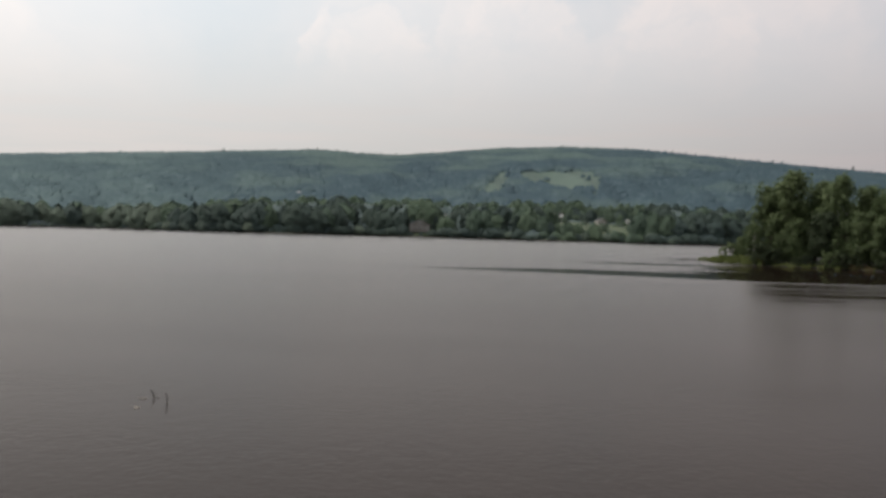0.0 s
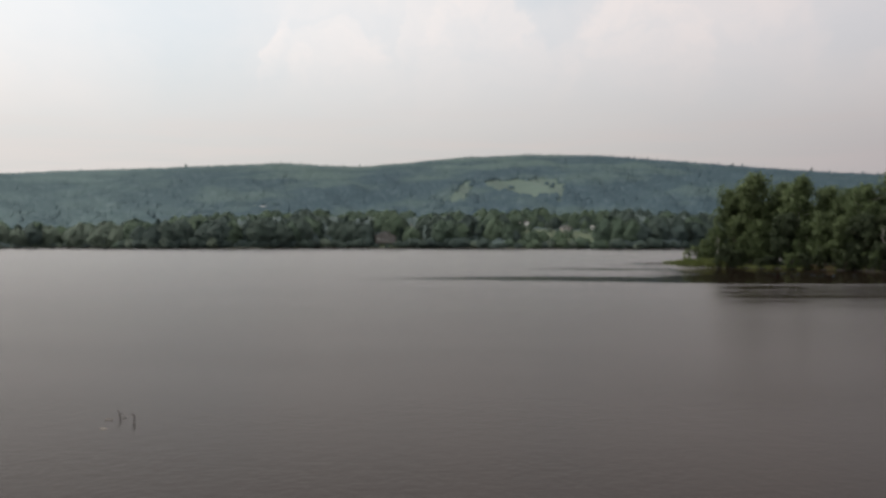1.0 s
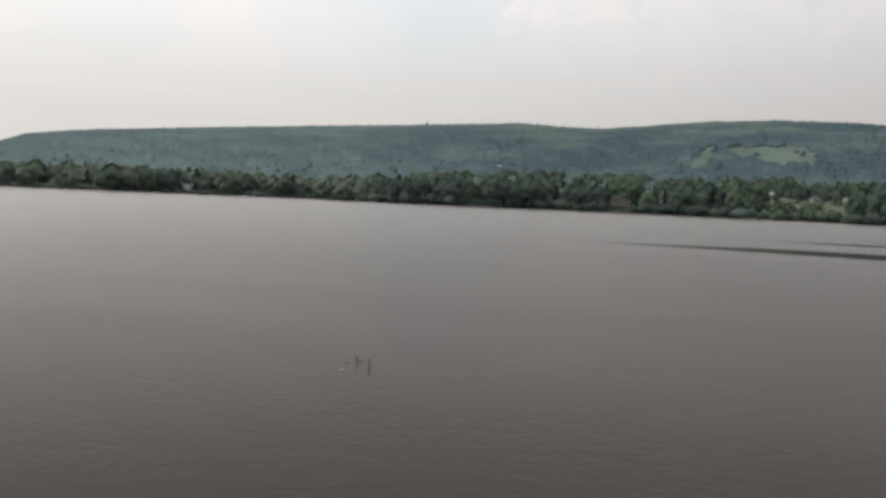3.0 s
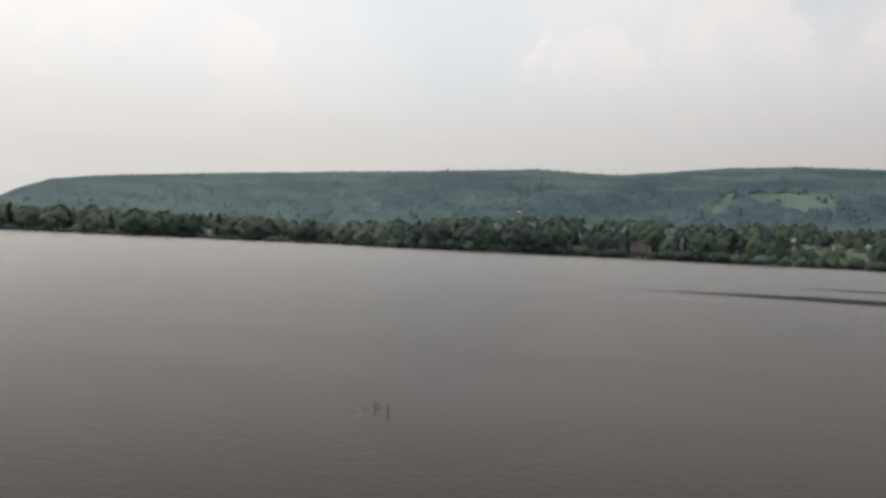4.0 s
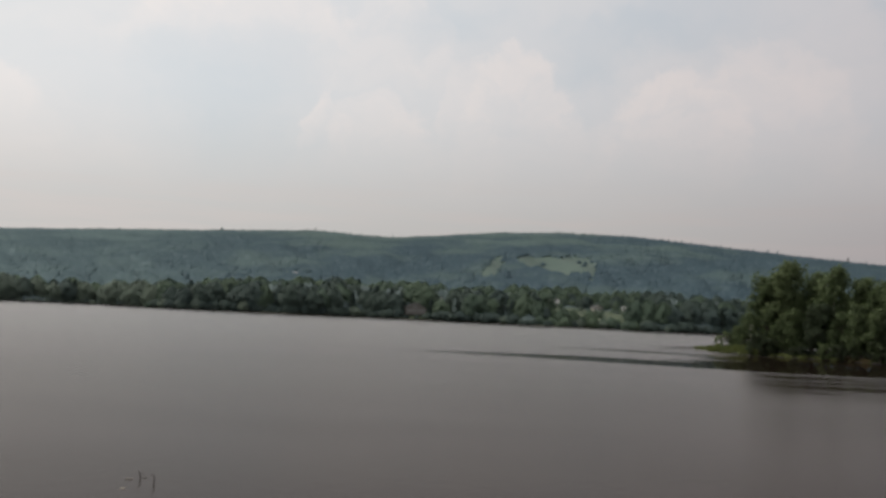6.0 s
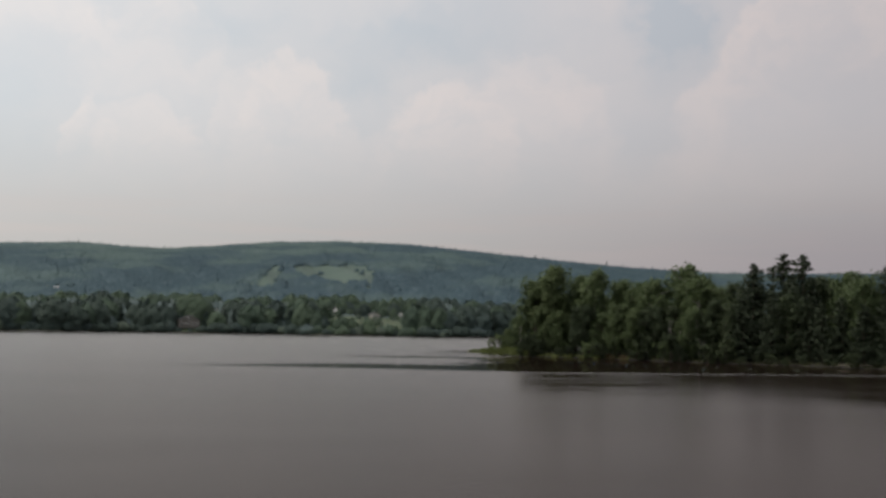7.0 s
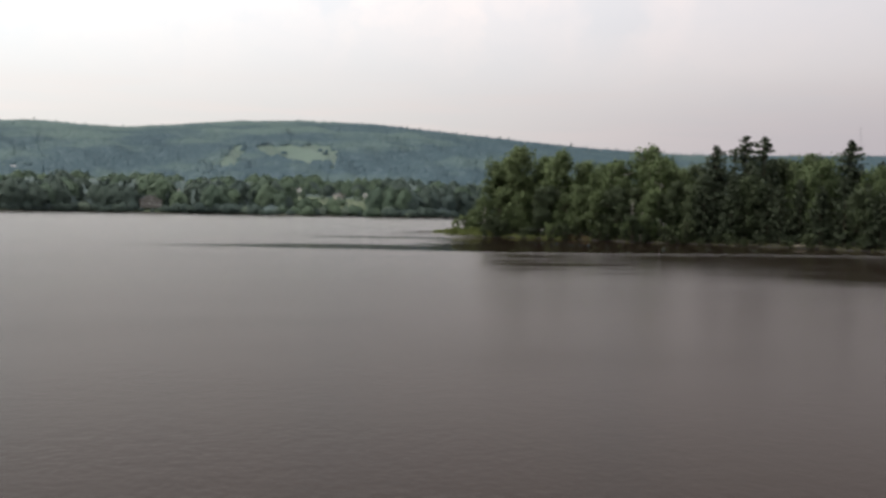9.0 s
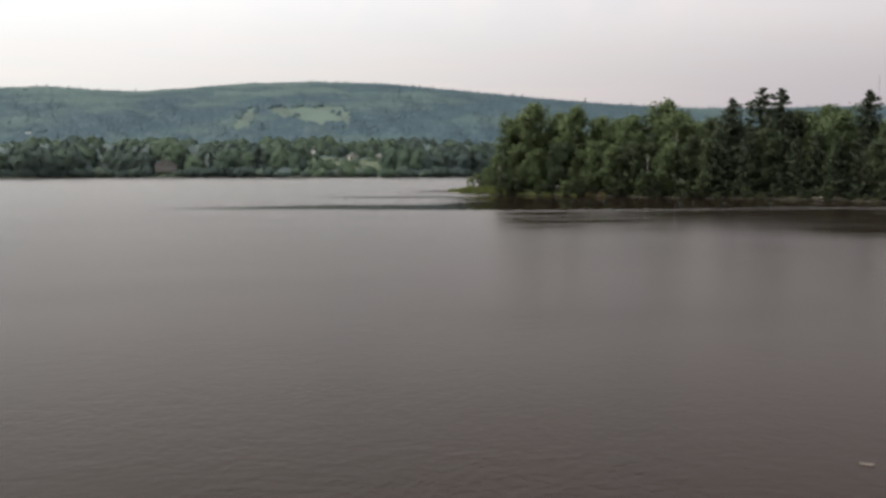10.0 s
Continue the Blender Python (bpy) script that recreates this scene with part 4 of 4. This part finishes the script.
for az, r, tall in ((-3.5, 596, 3.4), (-3.85, 598, 3.8), (-3.0, 595, 3.2), (-5.6, 594, 1.9), (-6.3, 595, 1.6)):
    FAR_SHRUB.plant(int(r), az, r, tall, 0.8, az)


# ---- houses across the water ----


def house(az, r, wide, deep, wall_high, roof_high, walls, roofing, label, turn=0.0, windows=3, sink=0.0):
    """A gabled house whose gable end faces the lake, with windows, a door, eaves and a chimney."""
    home = new("house")
    home.matrix_basis = Matrix.Translation(bearing(az, r, height(az, r) - sink)) @ Matrix.Rotation(radians(az + turn), 4, "Z")
    tagged(home, label, "house", "houses across the lake")
    w, d = wide / 2, deep / 2
    ring = [(-w, 0), (w, 0), (w, wall_high), (0, wall_high + roof_high), (-w, wall_high)]
    verts = [(x, -d, z) for x, z in ring] + [(x, d, z) for x, z in ring]
    solid("wall", verts, [(0, 1, 2, 3, 4), (9, 8, 7, 6, 5), (0, 5, 6, 1), (1, 6, 7, 2), (4, 9, 5, 0), (2, 7, 8, 3), (3, 8, 9, 4)], walls, home)
    over, thick = 0.35, 0.16
    drop = over * roof_high / w
    for side in (-1, 1):
        edge = [(0, wall_high + roof_high + 0.02), (side * (w + over), wall_high - drop + 0.02)]
        prof = edge + [(x, z + thick) for x, z in reversed(edge)]
        v = [(x, -d - over, z) for x, z in prof] + [(x, d + over, z) for x, z in prof]
        solid("roof", v, [(0, 1, 2, 3), (7, 6, 5, 4), (0, 4, 5, 1), (1, 5, 6, 2), (2, 6, 7, 3), (3, 7, 4, 0)], roofing, home)
    part("chimney", box(bmesh.new(), -0.3 + w * 0.4, 0.3 + w * 0.4, -0.3, 0.3, wall_high + roof_high * 0.4, wall_high + roof_high + 0.7, 0.04), TAN, home)
    spots = [(-w + wide * (i + 0.5) / windows, wall_high * 0.52) for i in range(windows)]
    if roof_high > 1.8:
        spots.append((0, wall_high + roof_high * 0.3))
    for x, z in spots:
        pane = part("window", box(bmesh.new(), x - 0.45, x + 0.45, -d - 0.03, -d + 0.05, z - 0.6, z + 0.6, 0.02), PANE, home)
        rim = bmesh.new()
        for x0, x1, z0, z1 in ((x - 0.55, x - 0.45, z - 0.7, z + 0.7), (x + 0.45, x + 0.55, z - 0.7, z + 0.7), (x - 0.45, x + 0.45, z + 0.6, z + 0.7), (x - 0.45, x + 0.45, z - 0.7, z - 0.6)):
            box(rim, x0, x1, -d - 0.06, -d + 0.02, z0, z1)
        part("window_frame", rim, WHITE, pane)
    part("door", box(bmesh.new(), w - 1.5, w - 0.6, -d - 0.04, -d + 0.05, 0.05, 2.1, 0.02), ROOF, home)
    return home


house(-3.2, 602, 2.6, 5.0, 3.9, 1.6, WHITE, ROOF, "small white gabled house among trees above the shore", windows=2)
house(-3.6, 606, 3.4, 6.0, 3.2, 1.8, WHITE, ROOF, "white boarded house with a grey roof above the shore", 18)
house(3.16, 606, 1.9, 4.5, 3.1, 1.2, WHITE, ROOF, "white gable showing over the trees of the bank", windows=1)
house(4.7, far_shore(4.7) + 9, 11.0, 7.0, 4.2, 2.4, TAN, ROOF, "tan boarded house close to the far shore", 6, 4)
house(-5.95, 600, 6.5, 4.0, 2.3, 1.1, PALE, ROOF, "long low pale cottage on a lawn", 35, 4)
house(-7.5, 604, 2.6, 3.0, 2.4, 1.0, WHITE, ROOF, "small white shed at the edge of a lawn", 0, 1)
house(-8.6, 600, 2.4, 3.0, 2.4, 1.0, WHITE, ROOF, "small white shed among the bank trees", 0, 1)
house(34.8, far_shore(34.8) + 14, 3.0, 4.0, 2.4, 1.2, WHITE, ROOF, "little white cabin on the low far bank", 0, 1)


def by_angle(az, el):
    """How far off the open ground shows at this height angle."""
    r = np.arange(660, 2000, 2.0)
    return float(r[np.argmax(np.degrees(np.arctan2(lay(az, r) - EYE, r)) > el)])


house(11.75, by_angle(11.75, 1.78), 11.0, 7.0, 0.9, 1.5, TAN, STEEL, "long pale barn with a metal roof on the hillside", 80, 5)


def mast(az, r, top):
    """A slim three-legged lattice mast with guy wires."""
    foot = height(az, r)
    tower = new("radio_mast")
    tower.matrix_basis = Matrix.Translation(bearing(az, r, foot))
    tagged(tower, "slim steel lattice radio mast on the wooded ridge", "mast")
    high = top - foot
    corner = [Vector((math.cos(a), math.sin(a), 0)) * 0.45 for a in (0.2, 2.3, 4.4)]
    for c in corner:
        solid("leg", *tube([c, c + Vector((0, 0, high))], [0.11, 0.09], 5), STEEL, tower)
    rungs = []
    steps = int(high / 2.5)
    for i in range(steps):
        for k in range(3):
            a, b = corner[k] + Vector((0, 0, high * i / steps)), corner[(k + 1) % 3] + Vector((0, 0, high * (i + 1) / steps))
            rungs.append(tube([a, b], [0.04, 0.04], 3))
    solid("bracing", *join(rungs), STEEL, tower)
    solid("antenna", *tube([(0, 0, high - 0.5), (0, 0, high + 5)], [0.08, 0.03], 5), STEEL, tower)
    for c in corner:
        solid("guy_wire", *tube([c * 0.4 + Vector((0, 0, high * 0.85)), c * 60 + Vector((0, 0, 1))], [0.03, 0.03], 3), STEEL, tower)


mast(-35.3, 1500, EYE + 1500 * math.tan(radians(4.85)))

# ---- small things on the water and the bank ----


def bent_stick(az, r, high, lean, label, knob):
    bed = bearing(az, r, -1.6)
    stick = new("dead_stick")
    stick.matrix_basis = Matrix.Translation(bed)
    tagged(stick, label, "stick", "dead sticks in the water")
    side = Vector((math.cos(radians(az)), math.sin(radians(az)), 0))
    path = [side * lean * f + Vector((0, 0, z)) for f, z in ((0.3, 0), (0.2, 0.9), (0.0, 1.55), (0.32, 1.6 + high * 0.35), (0.22 if not knob else -0.1, 1.6 + high * 0.7), (-0.25, 1.6 + high))]
    solid("stem", *tube(path, [0.022, 0.02, 0.019, 0.018, 0.014, 0.008], 7), WET_WOOD, stick, smooth=True)
    fork = path[4]
    side = side if knob else side * -0.8
    solid("twig", *tube([fork, fork + side * 0.07 + Vector((0, 0, 0.02)), fork + side * 0.15 + Vector((0, 0, 0.0))], [0.009, 0.007, 0.003], 5), WET_WOOD, stick, smooth=True)
    if knob:
        solid("twig", *tube([path[5], path[5] + side * -0.03 + Vector((0, 0, 0.05))], [0.016, 0.012], 6), WET_WOOD, stick, smooth=True)


bent_stick(19.78, 28.2, 0.21, 0.10, "thin dark dead stick with a twig in the water", True)
bent_stick(19.05, 27.5, 0.29, 0.12, "curved dark dead stick standing in the water", False)


def afloat(name, az, r, long, wide, mat, label, category, turn=0.0):
    """A small leaf or chip of bark that floats, slightly curled."""
    n = 9
    verts, faces = [], []
    for up in (0.0, -0.012):
        for i in range(n):
            u = i / (n - 1) * 2 - 1
            half = wide / 2 * math.sqrt(max(0.02, 1 - u * u))
            verts += [(u * long / 2, -half, 0.02 + 0.05 * long * u * u + up), (u * long / 2, half, 0.03 + 0.05 * long * u * u + up)]
    for i in range(n - 1):
        a, b = 2 * i, 2 * n + 2 * i
        faces += [(a, a + 2, a + 3, a + 1), (b + 1, b + 3, b + 2, b), (a, b, b + 2, a + 2), (a + 1, a + 3, b + 3, b + 1)]
    ob = solid(name, verts, faces, mat)
    ob.matrix_basis = Matrix.Translation(bearing(az, r, -0.006)) @ Matrix.Rotation(radians(az + turn), 4, "Z")
    tagged(ob, label, category)


afloat("bark_chip", 20.35, 28.2, 0.21, 0.06, LITTER, "wet grey-brown strip of bark floating by the sticks", "bark", 8)
afloat("bark_chip", 19.5, 28.4, 0.10, 0.05, WET_WOOD, "small dark chip of bark floating between the sticks", "bark", -5)
afloat("floating_leaf", 20.65, 26.9, 0.15, 0.07, DRIFT, "pale bleached leaf floating on the lake", "leaf", -6)
afloat("bark_chip", -44.4, 32.0, 0.16, 0.08, WET_WOOD, "dark chip of bark floating off the reeds", "bark", 12)
afloat("floating_leaf", -35.4, 17.5, 0.24, 0.08, LITTER, "pale tan leaf floating near the bank", "leaf", 5)


def log(az0, az1, r, thick, label, lift=0.0):
    trunk = new("fallen_log")
    mid = bearing((az0 + az1) / 2, r, height((az0 + az1) / 2, r) + thick * 0.7 + lift)
    trunk.matrix_basis = Matrix.Translation(mid)
    tagged(trunk, label, "log")
    a, b = bearing(az0, r) - bearing((az0 + az1) / 2, r), bearing(az1, r) - bearing((az0 + az1) / 2, r)
    path = [a, a * 0.4 + Vector((0, 0, 0.05)), b * 0.3, b + Vector((0, 0, 0.08))]
    solid("trunk", *tube(path, [thick, thick * 0.9, thick * 0.75, thick * 0.5], 9), DRIFT, trunk, smooth=True)
    for f in (0.25, 0.6):
        p = b * f
        solid("branch_stub", *tube([p, p + Vector((0.1, -0.3, 0.5))], [thick * 0.3, thick * 0.15], 5), DRIFT, trunk)


log(-32.1, -33.8, np.interp(-33, POINT_AZ, POINT_NEAR) + 1.0, 0.06, "bleached fallen log lying at the water's edge")


def snag(az, top, label, thick=0.055, off=1.6):
    """A dead birch with a broken top and a few stubs, at the front of the wood."""
    near = float(np.interp(az, POINT_AZ, POINT_NEAR)) + off
    stem = new("birch_snag")
    stem.matrix_basis = Matrix.Translation(bearing(az, near, height(az, near) - 0.1))
    tagged(stem, label, "tree")
    high = EYE + near * math.tan(radians(top)) - height(az, near)
    solid("trunk", *tube([(0, 0, 0), (0.05, 0, high * 0.5), (0.1, 0.05, high)], [thick, thick * 0.9, thick * 0.7], 8), BIRCH_BARK, stem, smooth=True)
    for z, x in ((0.62, 0.7), (0.75, -0.6), (0.88, 0.4)):
        solid("branch", *tube([(0.06, 0, high * z), (x, -0.1, high * z + 0.45)], [0.018, 0.008], 5), BIRCH_BARK, stem)


snag(-23.15, 0.74, "pale dead birch trunk standing before dark trees", 0.034, 1.0)
snag(-26.2, 0.63, "pale thin birch trunk at the wood's edge", 0.03, 3.6)
snag(-14.55, 0.2, "thin pale birch stem near the tip of the point", 0.03)
snag(-23.72, 0.12, "short pale birch stem before the dark wood", 0.035)
for az, tall in ((-23.2, 4.6), (-26.2, 4.2), (-23.7, 3.2)):
    SHRUBS.plant(2, az, float(np.interp(az, POINT_AZ, POINT_NEAR)) + 0.3, tall, 0.75, az)
